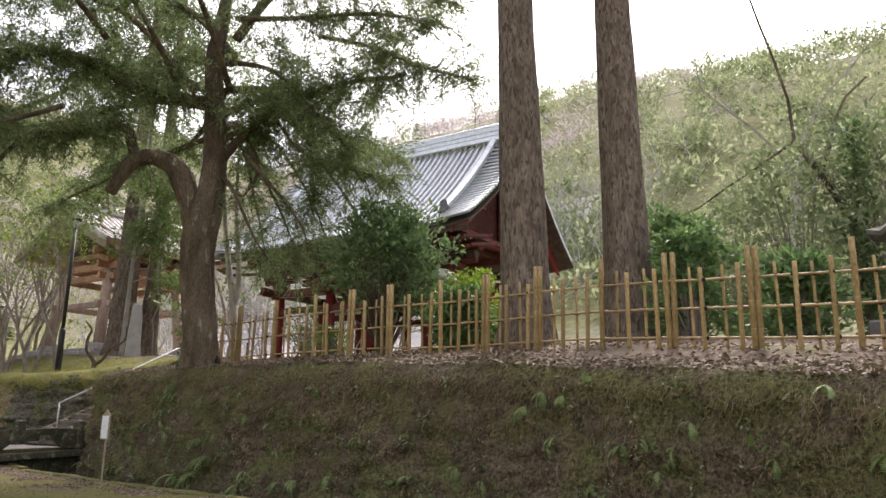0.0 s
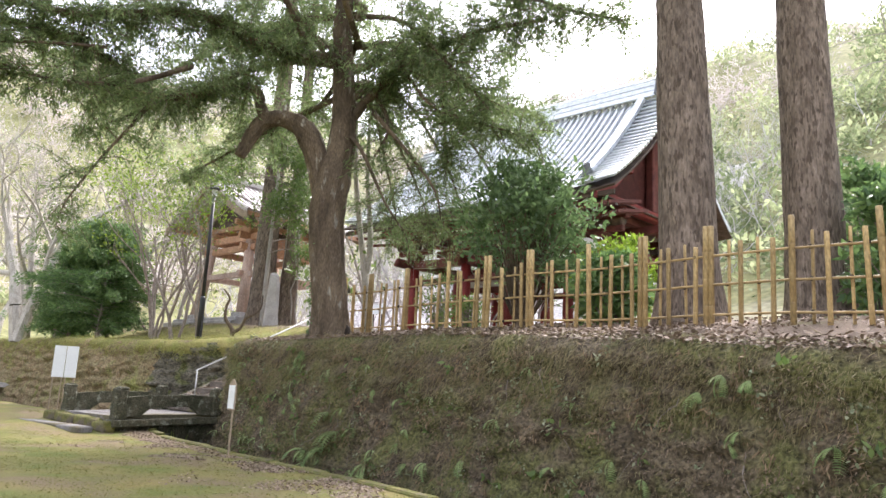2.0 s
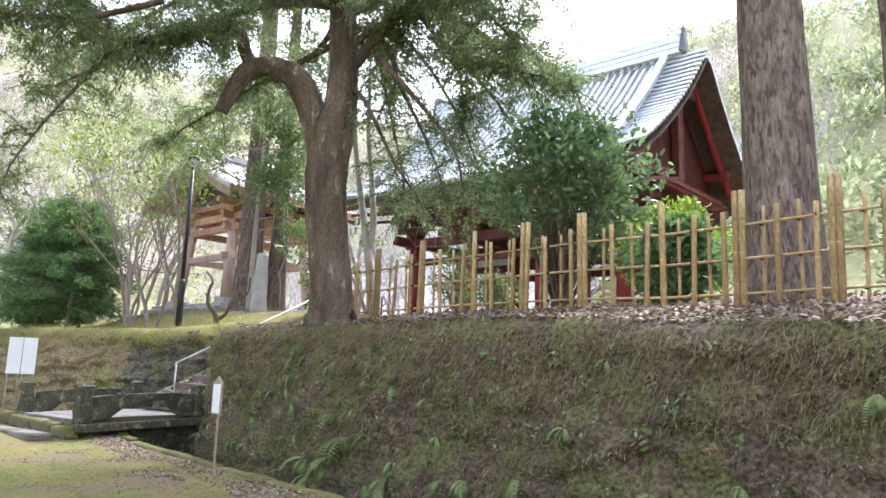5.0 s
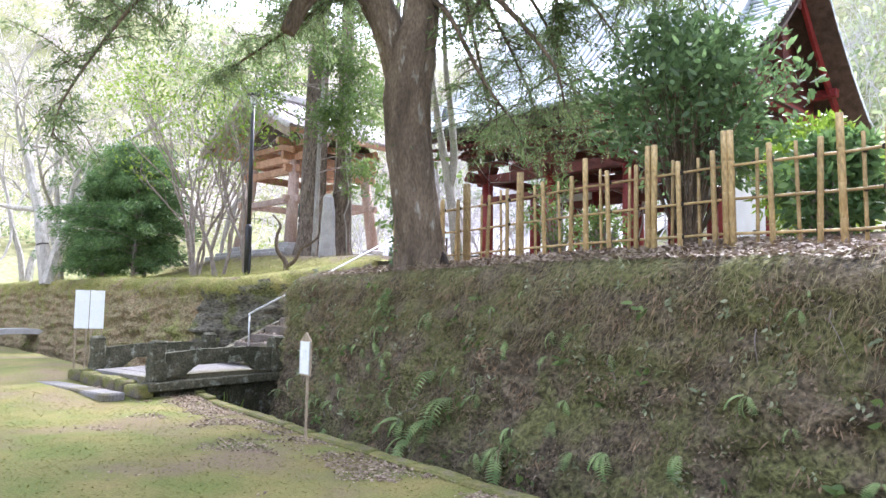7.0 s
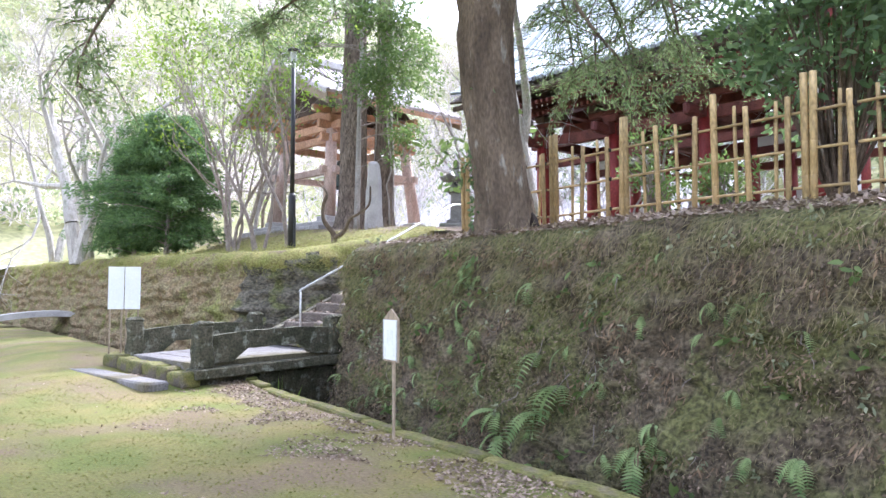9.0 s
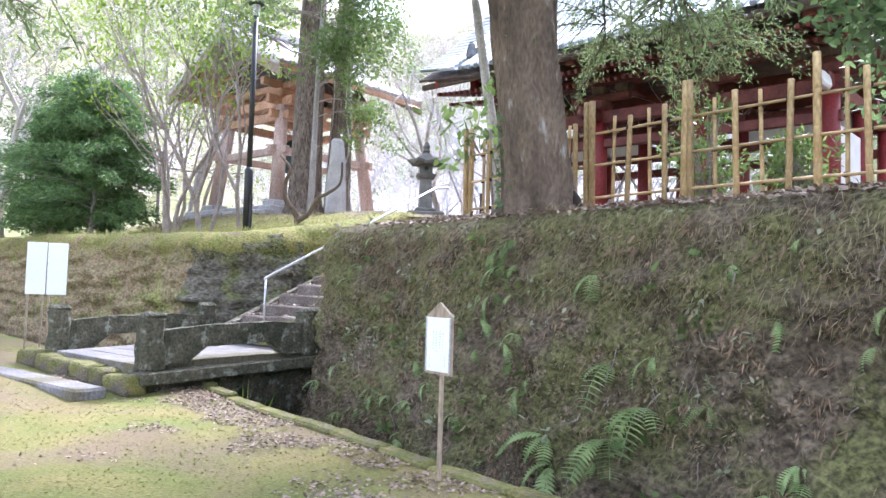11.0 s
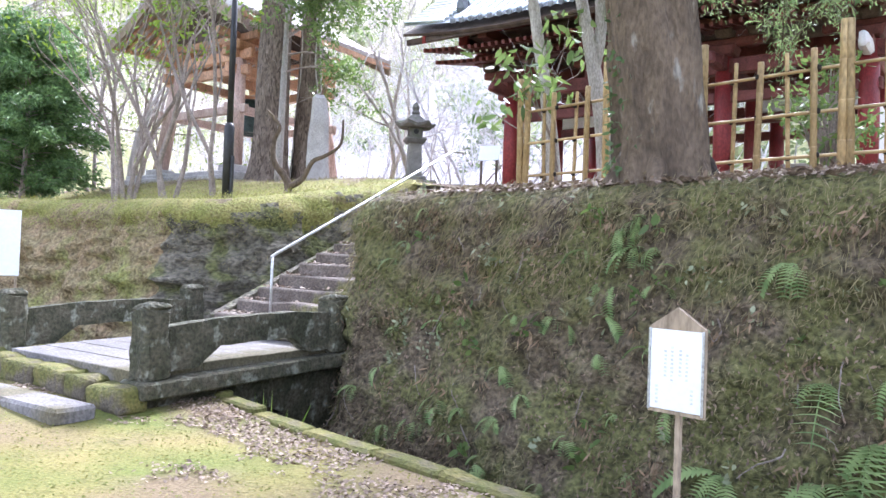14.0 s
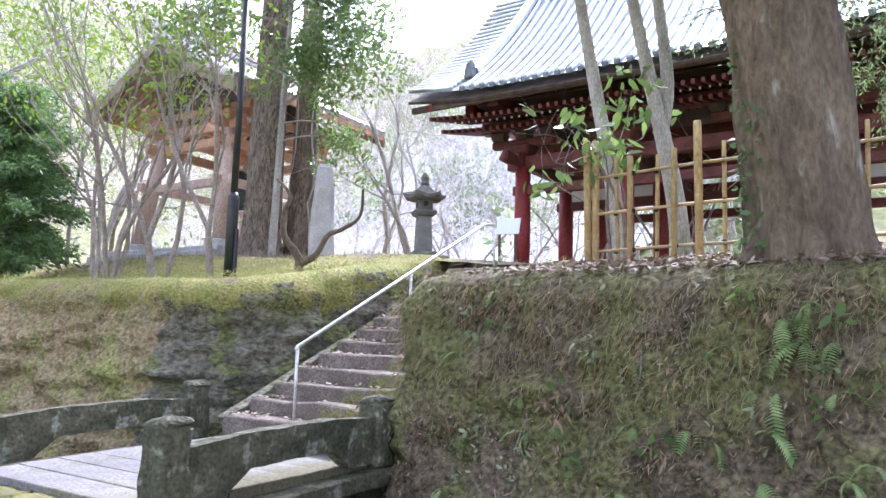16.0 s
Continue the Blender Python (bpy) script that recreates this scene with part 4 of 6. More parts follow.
# dark timber colour here gives the shade inside the open gable
for y in (0.3, BD - 0.3):
    part("gable_board", boxbm((BW + 0.2, 0.06, 1.3), pose(BW / 2, y, 5.0), 0.01, 0.45), DARKWOOD, tower)
bell = link("temple_bell", lathe([(0.02, 1.35), (0.2, 1.33), (0.4, 1.2), (0.46, 0.9), (0.48, 0.4), (0.53, 0.1), (0.56, 0.0), (0.48, 0.0), (0.42, 0.4)], 20), BRONZE, True)
bell.matrix_basis = Matrix.Translation(A + ex * (BW / 2) + ey * (BD / 2) + Vector((0, 0, BZ + 1.95)))
tagged(bell, "dark green bronze temple bell hanging under the tower roof", "bell")

# ---- lamp post ----
lamp = thing("street_lamp", Matrix.Translation((-14.1, 24.83, terrace(-14.1, 24.83) - 0.02)), "slim black lamp post with a flat cap", "lamp post")
part("sleeve", lathe([(0.095, 0), (0.095, 1.4), (0.065, 1.48)], 12), BLACK, lamp, smooth_shade=True)
part("pole", lathe([(0.06, 1.4), (0.055, 4.95)], 12), BLACK, lamp, smooth_shade=True)
part("lamp_glass", lathe([(0.075, 4.95), (0.095, 5.2)], 12), GLASS, lamp, "milky lamp glass")
part("cap", lathe([(0.06, 5.18), (0.18, 5.21), (0.18, 5.25), (0.03, 5.31)], 14), BLACK, lamp)
part("cable_pipe", tubebm([(0.11, -0.05, 0), (0.11, -0.05, 0.85)], [0.035, 0.035], 8), BLACK, lamp)

# ---- stone lantern ----
LX, LY = -11.75, 30.9
lz = terrace(LX, LY)
lantern = thing("stone_lantern", pose(LX, LY, lz - 0.2, 0, 0, 20) @ Matrix.Scale(0.9, 4), "grey stone lantern with an upturned roof on a plinth", "stone lantern")
part("plinth", boxbm((1.2, 1.2, 0.42), pose(0, 0, -0.05), 0.04), GRANITE, lantern)
part("base", boxbm((0.72, 0.72, 0.14), pose(0, 0, 0.37), 0.04, 0.9), GRANITE, lantern)
part("shaft", rough_up(dense(boxbm((0.44, 0.44, 0.98), pose(0, 0, 0.5), 0.03, 0.84), 2), 0.008, 5), GRANITE, lantern)
part("platform", boxbm((0.5, 0.5, 0.16), pose(0, 0, 1.46), 0.04, 1.35), GRANITE, lantern)
fb = part("fire_box", boxbm((0.4, 0.4, 0.36), pose(0, 0, 1.61), 0.03), GRANITE, lantern)
# black discs on the solid faces paint the shade of round windows
for k in range(4):
    part("window_recess", lathe([(0.075, 0), (0.075, 0.02), (0.05, 0.02)], 12, pose(0, 0, 1.8, 90, 0, 90 * k) @ pose(0, 0, 0.19)), BLACK, fb)
bm = bmesh.new()
ring0, ring1, ring2 = [], [], []
for k in range(12):
    a = 2 * math.pi * k / 12
    tipf = 1.0 if k % 2 == 0 else 0.86
    ring0.append(bm.verts.new((0.62 * tipf * math.cos(a), 0.62 * tipf * math.sin(a), 2.0 + (0.1 if k % 2 == 0 else 0))))
    ring1.append(bm.verts.new((0.36 * math.cos(a), 0.36 * math.sin(a), 2.12)))
    ring2.append(bm.verts.new((0.12 * math.cos(a), 0.12 * math.sin(a), 2.32)))
for a, b in ((ring0, ring1), (ring1, ring2)):
    for k in range(12):
        bm.faces.new((a[k], a[(k + 1) % 12], b[(k + 1) % 12], b[k]))
bm.faces.new(ring2)
under = [bm.verts.new((v.co.x * 0.95, v.co.y * 0.95, v.co.z - 0.08)) for v in ring0]
for k in range(12):
    bm.faces.new((under[k], under[(k + 1) % 12], ring0[(k + 1) % 12], ring0[k]))
bm.faces.new(list(reversed(under)))
bmesh.ops.recalc_face_normals(bm, faces=bm.faces[:])
part("roof", bm, GRANITE, lantern)
part("finial", lathe([(0.08, 2.3), (0.13, 2.38), (0.09, 2.45), (0.12, 2.54), (0.06, 2.66), (0.01, 2.7)], 10), GRANITE, lantern)

# ---- standing memorial stone ----
bm = dense(boxbm((0.6, 0.24, 2.2), bevel=0.08, taper=0.62), 3)
slab = link("memorial_stone", rough_up(bm, 0.07, 1.8, 4), PALESTONE)
slab.matrix_basis = pose(-13.72, 28.9, terrace(-13.72, 28.9) - 0.08, 0, 0, 20)
tagged(slab, "tall rough pale grey memorial stone standing on the ground", "stone slab")

# small information board before the gate
ib = thing("information_board", pose(-9.65, 29.6, terrace(-9.65, 29.6), 0, 0, ST_YAW + 10), "small pale information board on two legs", "information board")
part("panel", boxbm((0.55, 0.03, 0.4), pose(0, 0, 0.62, -20), 0.005), NOTICE, ib, "pale blank panel")
for x in (-0.2, 0.2):
    part("leg", boxbm((0.05, 0.05, 0.75), pose(x, 0.06, 0), 0.005), DARKWOOD, ib)

# pale stone slab bridge further along the ditch
bm = bmesh.new()
rows = []
for i in range(9):
    f = i / 8
    z = 0.45 + 0.22 * math.sin(math.pi * f)
    rows.append([bm.verts.new((x, 4.4 * f, zz)) for x, zz in ((-0.7, z), (0.7, z), (0.7, z - 0.22), (-0.7, z - 0.22))])
for a, b in zip(rows, rows[1:]):
    for k in range(4):
        bm.faces.new((a[k], a[(k + 1) % 4], b[(k + 1) % 4], b[k]))
bm.faces.new(rows[0]), bm.faces.new(list(reversed(rows[-1])))
bmesh.ops.recalc_face_normals(bm, faces=bm.faces[:])
sb = link("slab_bridge", bm, PALESTONE)
sb.matrix_basis = pose(*un(42.0, 5.2, 0.25), 0, 0, UN_YAW)
tagged(sb, "pale arched stone slab bridge over the ditch", "bridge")
second = copy_thing(lantern, pose(*un(2.35, 15.5, terrace(*un(2.35, 15.5)[:2])), 0, 0, 50))
tagged(second, "grey stone lantern standing behind the bamboo fence", "stone lantern")

# ---- trees ----


def limb(pts, r0, r1, parent, mat, name="limb", sides=10, wob=0.12, per=5, seed=0.0):
    s = spline(pts, per)
    return part(name, tubebm(s, [r0 + (r1 - r0) * (i / (len(s) - 1)) ** 0.8 for i in range(len(s))], sides, wob, seed), mat, parent, smooth_shade=True)


def twig_mesh(name, segs, mat, parent, sides=4):
    """Many thin twigs joined in one mesh: (start, end, r0, r1)."""
    vs, fs = [], []
    for a, b, r0, r1 in segs:
        a, b = Vector(a), Vector(b)
        d = (b - a).normalized()
        x = d.cross(Vector((0.2, 0.3, 0.93)))
        x.normalize()
        y = d.cross(x)
        o = len(vs)
        for p, r in ((a, r0), (b, r1)):
            for k in range(sides):
                an = 2 * math.pi * k / sides
                vs.append(p + (x * math.cos(an) + y * math.sin(an)) * r)
        fs += [(o + k, o + (k + 1) % sides, o + sides + (k + 1) % sides, o + sides + k) for k in range(sides)]
    me = bpy.data.meshes.new(name)
    me.from_pydata(vs, [], fs)
    me.materials.append(mat)
    me.update()
    ob = new(name, me)
    ob.parent = parent
    return ob


def grow(rng, start, direction, length, r, depth, segs, tips, droop=0.0, spread=0.6, kids=(2, 4)):
    """A branching stem; fills segs with twigs and tips with end points."""
    p, d = Vector(start), Vector(direction).normalized()
    n = 4
    for i in range(n):
        d = (d + Vector(rng.normal(size=3)) * 0.16 + Vector((0, 0, -droop))).normalized()
        q = p + d * (length / n)
        r1 = r * (1 - 0.12 * (i + 1))
        segs.append((p.copy(), q.copy(), r * (1 - 0.12 * i), r1))
        p = q
        if depth > 0 and i > 0:
            for _ in range(int(rng.integers(kids[0], kids[1])) if i == n - 1 else 1):
                dd = (d + Vector(rng.normal(size=3)) * spread).normalized()
                grow(rng, p, dd, length * rng.uniform(0.45, 0.7), r1 * 0.6, depth - 1, segs, tips, droop, spread, kids)
    tips.append((p.copy(), d.copy()))


# the old spreading conifer at the edge of the bank
TX, TY = -6.83, 19.13
tz = terrace(TX, TY)
old = thing("old_conifer", Matrix.Translation((TX, TY, 0)), "old spreading conifer with a twisted forked trunk", "tree")


def sp(side, h, deep=0.0):
    """A place in the crown: along the bank, above its foot, and into the temple ground."""
    return Vector((0.916 * side - 0.402 * deep, 0.402 * side + 0.916 * deep, tz + h))


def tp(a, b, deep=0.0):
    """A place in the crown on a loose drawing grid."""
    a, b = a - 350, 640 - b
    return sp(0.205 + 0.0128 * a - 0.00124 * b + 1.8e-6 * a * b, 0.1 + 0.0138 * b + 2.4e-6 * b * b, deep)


axis = [sp(0.06, -0.3), sp(0.06, 0.0), sp(0.03, 0.4), sp(-0.03, 0.95), sp(-0.15, 1.96), sp(-0.24, 2.98), sp(-0.2, 3.85), sp(-0.07, 4.5), sp(-0.03, 5.2), sp(-0.06, 5.9), sp(-0.15, 7.0), sp(-0.24, 8.2), sp(-0.1, 9.8), sp(0.1, 11.6)]
girth = [0.62, 0.5, 0.45, 0.425, 0.41, 0.42, 0.45, 0.35, 0.3, 0.28, 0.25, 0.22, 0.15, 0.08]
s, q = spline(axis, 9), []
for i in range(len(s)):
    f = i / 9
    k = min(int(f), len(girth) - 2)
    q.append(girth[k] + (girth[k + 1] - girth[k]) * (f - k))


def fluted(s, q, seed):
    """A fibrous stem: a tube with long ridges and hollows."""
    bm = tube(bmesh.new(), s, q, 48, True, 0.16, seed)
    for i, v in enumerate(bm.verts):
        c = s[min(i // 48, len(s) - 1)]
        o = (v.co - c)
        a = math.atan2(o.y, o.x) + 0.12 * v.co.z
        rg = noise.noise((math.cos(a) * 4 + seed, math.sin(a) * 4, v.co.z * 0.35)) + 0.6 * noise.noise((math.cos(a) * 10, math.sin(a) * 10 + seed, v.co.z * 0.9)) + 0.3 * noise.noise((math.cos(a) * 22, math.sin(a) * 22, v.co.z * 2.2))
        v.co = c + o * (1 + 0.15 * rg)
    bmesh.ops.recalc_face_normals(bm, faces=bm.faces[:])
    return bm


part("trunk", fluted(s, q, 2.0), DARKBARK, old, "twisted fibrous brown trunk", True)
s = spline([sp(-0.3, 2.6), sp(-0.4, 3.3), sp(-0.5, 3.95), sp(-0.66, 4.5), sp(-0.88, 4.95), sp(-1.2, 5.22), sp(-1.6, 5.3), sp(-1.97, 5.16), sp(-2.24, 4.75), sp(-2.45, 4.25)], 7)
part("forked_stem", fluted(s, [float(np.interp(i / (len(s) - 1), (0, 0.3, 0.45, 0.6, 0.72, 1), (0.2, 0.28, 0.27, 0.2, 0.19, 0.13))) for i in range(len(s))], 7.0), DARKBARK, old, "arching side stem with a sawn stub", True)
# solid lump, coloured near black as the shade inside a hollow
hollow = rough_up(lathe([(0.02, 0.0), (0.13, 0.06), (0.14, 0.22), (0.08, 0.42), (0.02, 0.52)], 12), 0.04, 5)
part("hollow_root", hollow, HOLLOW, old, "near-black lump giving the shade of a hollow at the trunk foot", True).matrix_basis = Matrix.Translation(sp(0.44, -0.06, -0.22)) @ Matrix.Scale(0.7, 4)
ivp, ivr = [], np.random.default_rng(61)
for k in range(170):
    a, h = math.pi * 1.05 + ivr.normal() * 0.45, abs(ivr.normal()) * 1.6
    ivp.append((0.47 * math.cos(a) - 0.02 * h, 0.47 * math.sin(a), tz + h))
ivp = np.array(ivp)
tagged(leaves("ivy_foliage", ivp, ivr.normal(size=ivp.shape) + np.array([-0.6, -0.5, -0.3]), 0.08, 0.045, GLOSSY, old, ivr), "small dark ivy climbing the trunk")
for k in range(6):
    a = k * 1.05 + 0.3
    limb([sp(0.05, 0.28) + Vector((0.28 * math.cos(a), 0.28 * math.sin(a), 0)), sp(0.05, 0.02) + Vector((0.48 * math.cos(a), 0.48 * math.sin(a), 0)), sp(0.05, -0.2) + Vector((0.7 * math.cos(a), 0.62 * math.sin(a), -0.1))], 0.16, 0.06, old, DARKBARK, "root", 8, 0.2, 4, k)
CROWN_LIMBS = [
    ([sp(-1.9, 5.2), sp(-2.08, 5.6), sp(-2.2, 5.95), sp(-2.67, 6.04), sp(-3.38, 5.72, -0.2), sp(-4.41, 5.36, -0.5), sp(-5.43, 6.0, -0.8), sp(-6.4, 6.4, -1.1), sp(-7.6, 6.5, -1.4)], 0.16, 0.05),
    ([sp(-4.41, 5.36, -0.5), sp(-4.81, 4.64, -0.6), sp(-5.4, 3.7, -0.7), sp(-5.95, 2.65, -0.8), sp(-6.1, 2.0, -0.8)], 0.06, 0.01),
    ([sp(-0.12, 6.95), sp(-0.99, 6.96, -0.1), sp(-2.13, 6.98, -0.4), sp(-3.04, 7.32, -0.7), sp(-4.02, 7.33, -1.0), sp(-4.95, 7.0, -1.3), sp(-6.1, 6.72, -1.6), sp(-7.6, 6.7, -2.0)], 0.21, 0.06),
    ([sp(-0.02, 5.75), sp(0.48, 6.23, -0.1), sp(0.9, 5.8, -0.2), sp(1.07, 5.1, -0.3), sp(0.75, 4.4, -0.3)], 0.10, 0.025),
    ([sp(-0.1, 6.6), sp(0.5, 7.0, 0.1), sp(1.34, 7.5, 0.3), sp(2.3, 7.2, 0.4), sp(2.5, 5.96, 0.4), sp(2.68, 4.72, 0.4)], 0.13, 0.02),
    ([sp(2.3, 7.2, 0.4), sp(2.77, 5.85, 0.3), sp(3.35, 5.07, 0.2), sp(3.99, 4.15, 0.1)], 0.07, 0.015),
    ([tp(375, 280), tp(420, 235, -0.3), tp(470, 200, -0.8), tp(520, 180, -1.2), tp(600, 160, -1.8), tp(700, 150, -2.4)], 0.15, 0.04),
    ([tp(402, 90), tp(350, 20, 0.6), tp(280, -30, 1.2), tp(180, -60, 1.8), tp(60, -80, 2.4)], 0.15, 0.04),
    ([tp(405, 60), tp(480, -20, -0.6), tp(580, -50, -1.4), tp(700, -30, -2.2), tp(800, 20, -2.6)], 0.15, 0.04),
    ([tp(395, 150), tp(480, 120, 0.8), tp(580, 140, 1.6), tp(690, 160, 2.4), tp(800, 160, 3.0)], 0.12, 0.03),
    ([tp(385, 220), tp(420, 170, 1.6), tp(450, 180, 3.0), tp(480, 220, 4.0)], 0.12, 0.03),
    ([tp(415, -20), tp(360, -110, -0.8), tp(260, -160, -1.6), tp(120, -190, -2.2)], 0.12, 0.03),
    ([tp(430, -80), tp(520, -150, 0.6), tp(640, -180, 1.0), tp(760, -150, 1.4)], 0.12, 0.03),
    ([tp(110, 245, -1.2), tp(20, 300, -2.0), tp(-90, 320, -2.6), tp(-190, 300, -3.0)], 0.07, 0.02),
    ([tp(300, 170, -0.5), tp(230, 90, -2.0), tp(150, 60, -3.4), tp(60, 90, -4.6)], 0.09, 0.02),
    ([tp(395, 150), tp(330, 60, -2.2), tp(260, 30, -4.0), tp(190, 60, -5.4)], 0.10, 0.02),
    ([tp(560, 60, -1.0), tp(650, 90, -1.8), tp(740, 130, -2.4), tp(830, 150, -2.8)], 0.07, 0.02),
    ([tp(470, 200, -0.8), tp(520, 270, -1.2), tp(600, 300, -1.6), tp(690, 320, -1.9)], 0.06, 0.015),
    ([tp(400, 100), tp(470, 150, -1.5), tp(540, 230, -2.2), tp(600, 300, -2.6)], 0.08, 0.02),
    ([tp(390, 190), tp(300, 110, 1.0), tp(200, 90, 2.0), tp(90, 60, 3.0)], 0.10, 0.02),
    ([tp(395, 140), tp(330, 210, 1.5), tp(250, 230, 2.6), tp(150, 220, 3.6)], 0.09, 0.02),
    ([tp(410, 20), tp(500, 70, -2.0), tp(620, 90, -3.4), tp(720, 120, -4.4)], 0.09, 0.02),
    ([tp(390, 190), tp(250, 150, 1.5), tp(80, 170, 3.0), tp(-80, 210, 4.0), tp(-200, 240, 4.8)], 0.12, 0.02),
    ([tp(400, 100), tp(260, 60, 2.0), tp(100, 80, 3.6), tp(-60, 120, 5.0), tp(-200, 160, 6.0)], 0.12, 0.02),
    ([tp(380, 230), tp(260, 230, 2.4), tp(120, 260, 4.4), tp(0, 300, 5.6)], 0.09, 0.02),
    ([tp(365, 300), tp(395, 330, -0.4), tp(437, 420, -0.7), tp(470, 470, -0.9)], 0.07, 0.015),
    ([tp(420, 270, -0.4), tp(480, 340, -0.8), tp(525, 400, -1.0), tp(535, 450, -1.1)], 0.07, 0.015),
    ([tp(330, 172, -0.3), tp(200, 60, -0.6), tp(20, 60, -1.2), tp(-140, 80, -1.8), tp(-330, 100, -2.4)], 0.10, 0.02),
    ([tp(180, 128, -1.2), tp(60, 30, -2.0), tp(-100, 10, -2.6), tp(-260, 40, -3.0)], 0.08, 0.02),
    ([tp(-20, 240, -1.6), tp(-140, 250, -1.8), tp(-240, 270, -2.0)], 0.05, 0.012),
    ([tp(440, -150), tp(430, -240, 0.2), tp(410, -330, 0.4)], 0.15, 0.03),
]
BOUGHS = [
    ([sp(-0.05, 5.7), sp(0.7, 6.0, 0.4), sp(1.5, 5.0, 0.8), sp(2.1, 3.9, 1.0), sp(2.5, 2.9, 1.1)], 0.07, 0.012),
    ([sp(0.0, 6.2), sp(0.7, 6.1, 0.9), sp(1.2, 4.7, 1.5), sp(1.5, 3.7, 1.8), sp(1.6, 2.9, 1.9)], 0.06, 0.012),
    ([sp(0.0, 6.4), sp(1.4, 6.5, 0.8), sp(2.6, 5.2, 1.3), sp(3.2, 4.0, 1.5), sp(3.5, 3.0, 1.5)], 0.06, 0.012),
]
CROWN_LIMBS += BOUGHS
rng = np.random.default_rng(21)
segs, lc, ld, bc, bd = [], [], [], [], []
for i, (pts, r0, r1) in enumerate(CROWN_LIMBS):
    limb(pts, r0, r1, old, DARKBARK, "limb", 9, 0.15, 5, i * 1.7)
    s = spline(pts, 6)
    for j in range(7 if i != 0 else 18, len(s)):
        for _ in range((3 if j > 12 else 1) if i >= len(CROWN_LIMBS) - len(BOUGHS) else 1 if pts[-1].z < tz + 4.5 else 5):
            d = Vector((rng.normal(), rng.normal(), rng.normal() * 0.6 - 0.15)).normalized()
            ln = rng.uniform(0.5, 1.5)
            p = s[j]
            for k in range(4):
                q = p + d * ln / 4
                d = (d + Vector((0, 0, -0.16)) + Vector(rng.normal(size=3)) * 0.12).normalized()
                segs.append((p, q, 0.014 - 0.002 * k, 0.012 - 0.002 * k))
                n = 18 if i < len(CROWN_LIMBS) - len(BOUGHS) else 40
                f = rng.uniform(0, 1, (n, 1))
                base = np.array(p) * (1 - f) + np.array(q) * f + rng.normal(size=(n, 3)) * 0.07
                dd = np.array(d) * 0.7 + rng.normal(size=(n, 3)) * np.array([0.8, 0.8, 0.6]) + np.array([0, 0, -0.3])
                if n == 18:
                    lc.append(base), ld.append(dd)
                else:
                    bc.append(base), bd.append(dd)
                p = q
# loose sprays that fill the crown between the limbs, with gaps
made = 0
while made < 600:
    side, h, deep = rng.uniform(-8.0, 4.8), rng.uniform(4.3, 10.5), rng.normal() * 1.6
    low = float(np.interp(side, (-8, -5, -2.2, -0.8, 0.6, 2.5, 4.8), (5.3, 4.7, 5.0, 6.4, 6.3, 5.2, 5.6)))
    if h < low + rng.uniform(0, 1.2) or noise.noise((side * 0.55, h * 0.8, deep * 0.5 + 4)) < -0.12:
        continue
    made += 1
    p = sp(side, h, deep)
    d = Vector((rng.normal(), rng.normal(), rng.normal() * 0.5 - 0.5)).normalized()
    for k in range(4):
        q = p + d * rng.uniform(0.14, 0.28)
        d = (d + Vector((0, 0, -0.2)) + Vector(rng.normal(size=3)) * 0.2).normalized()
        segs.append((p, q, 0.011 - 0.002 * k, 0.009 - 0.002 * k))
        f = rng.uniform(0, 1, (20, 1))
        lc.append(np.array(p) * (1 - f) + np.array(q) * f + rng.normal(size=(20, 3)) * 0.09)
        ld.append(np.array(d) * 0.5 + rng.normal(size=(20, 3)) * 0.7 + np.array([0, 0, -0.3]))
        p = q
twig_mesh("twig_work", segs, DARKBARK, old, 3)
tagged(leaves("crown", np.concatenate(lc), np.concatenate(ld), 0.15, 0.03, NEEDLE, old, rng), "drooping dark green needle sprays")
tagged(leaves("drooping_spray", np.concatenate(bc), np.concatenate(bd), 0.085, 0.015, NEEDLE, old, rng), "fine feathery green sprays hanging over the fence")
# long hanging twigs
hang = []
for k in range(26):
    i = int(rng.integers(1, len(CROWN_LIMBS)))
    s = spline(CROWN_LIMBS[i][0], 6)
    p = s[int(rng.integers(len(s) // 2, len(s)))].copy()
    d = Vector((rng.normal() * 0.5, rng.normal() * 0.5, -1)).normalized()
    for j in range(6):
        q = p + d * rng.uniform(0.15, 0.3)
        hang.append((p, q, 0.011 - 0.001 * j, 0.01 - 0.001 * j))
        d = (d + Vector(rng.normal(size=3)) * 0.2).normalized()
        p = q
tagged(twig_mesh("hanging_twig_work", hang, DARKBARK, old, 4), kind="stuff")


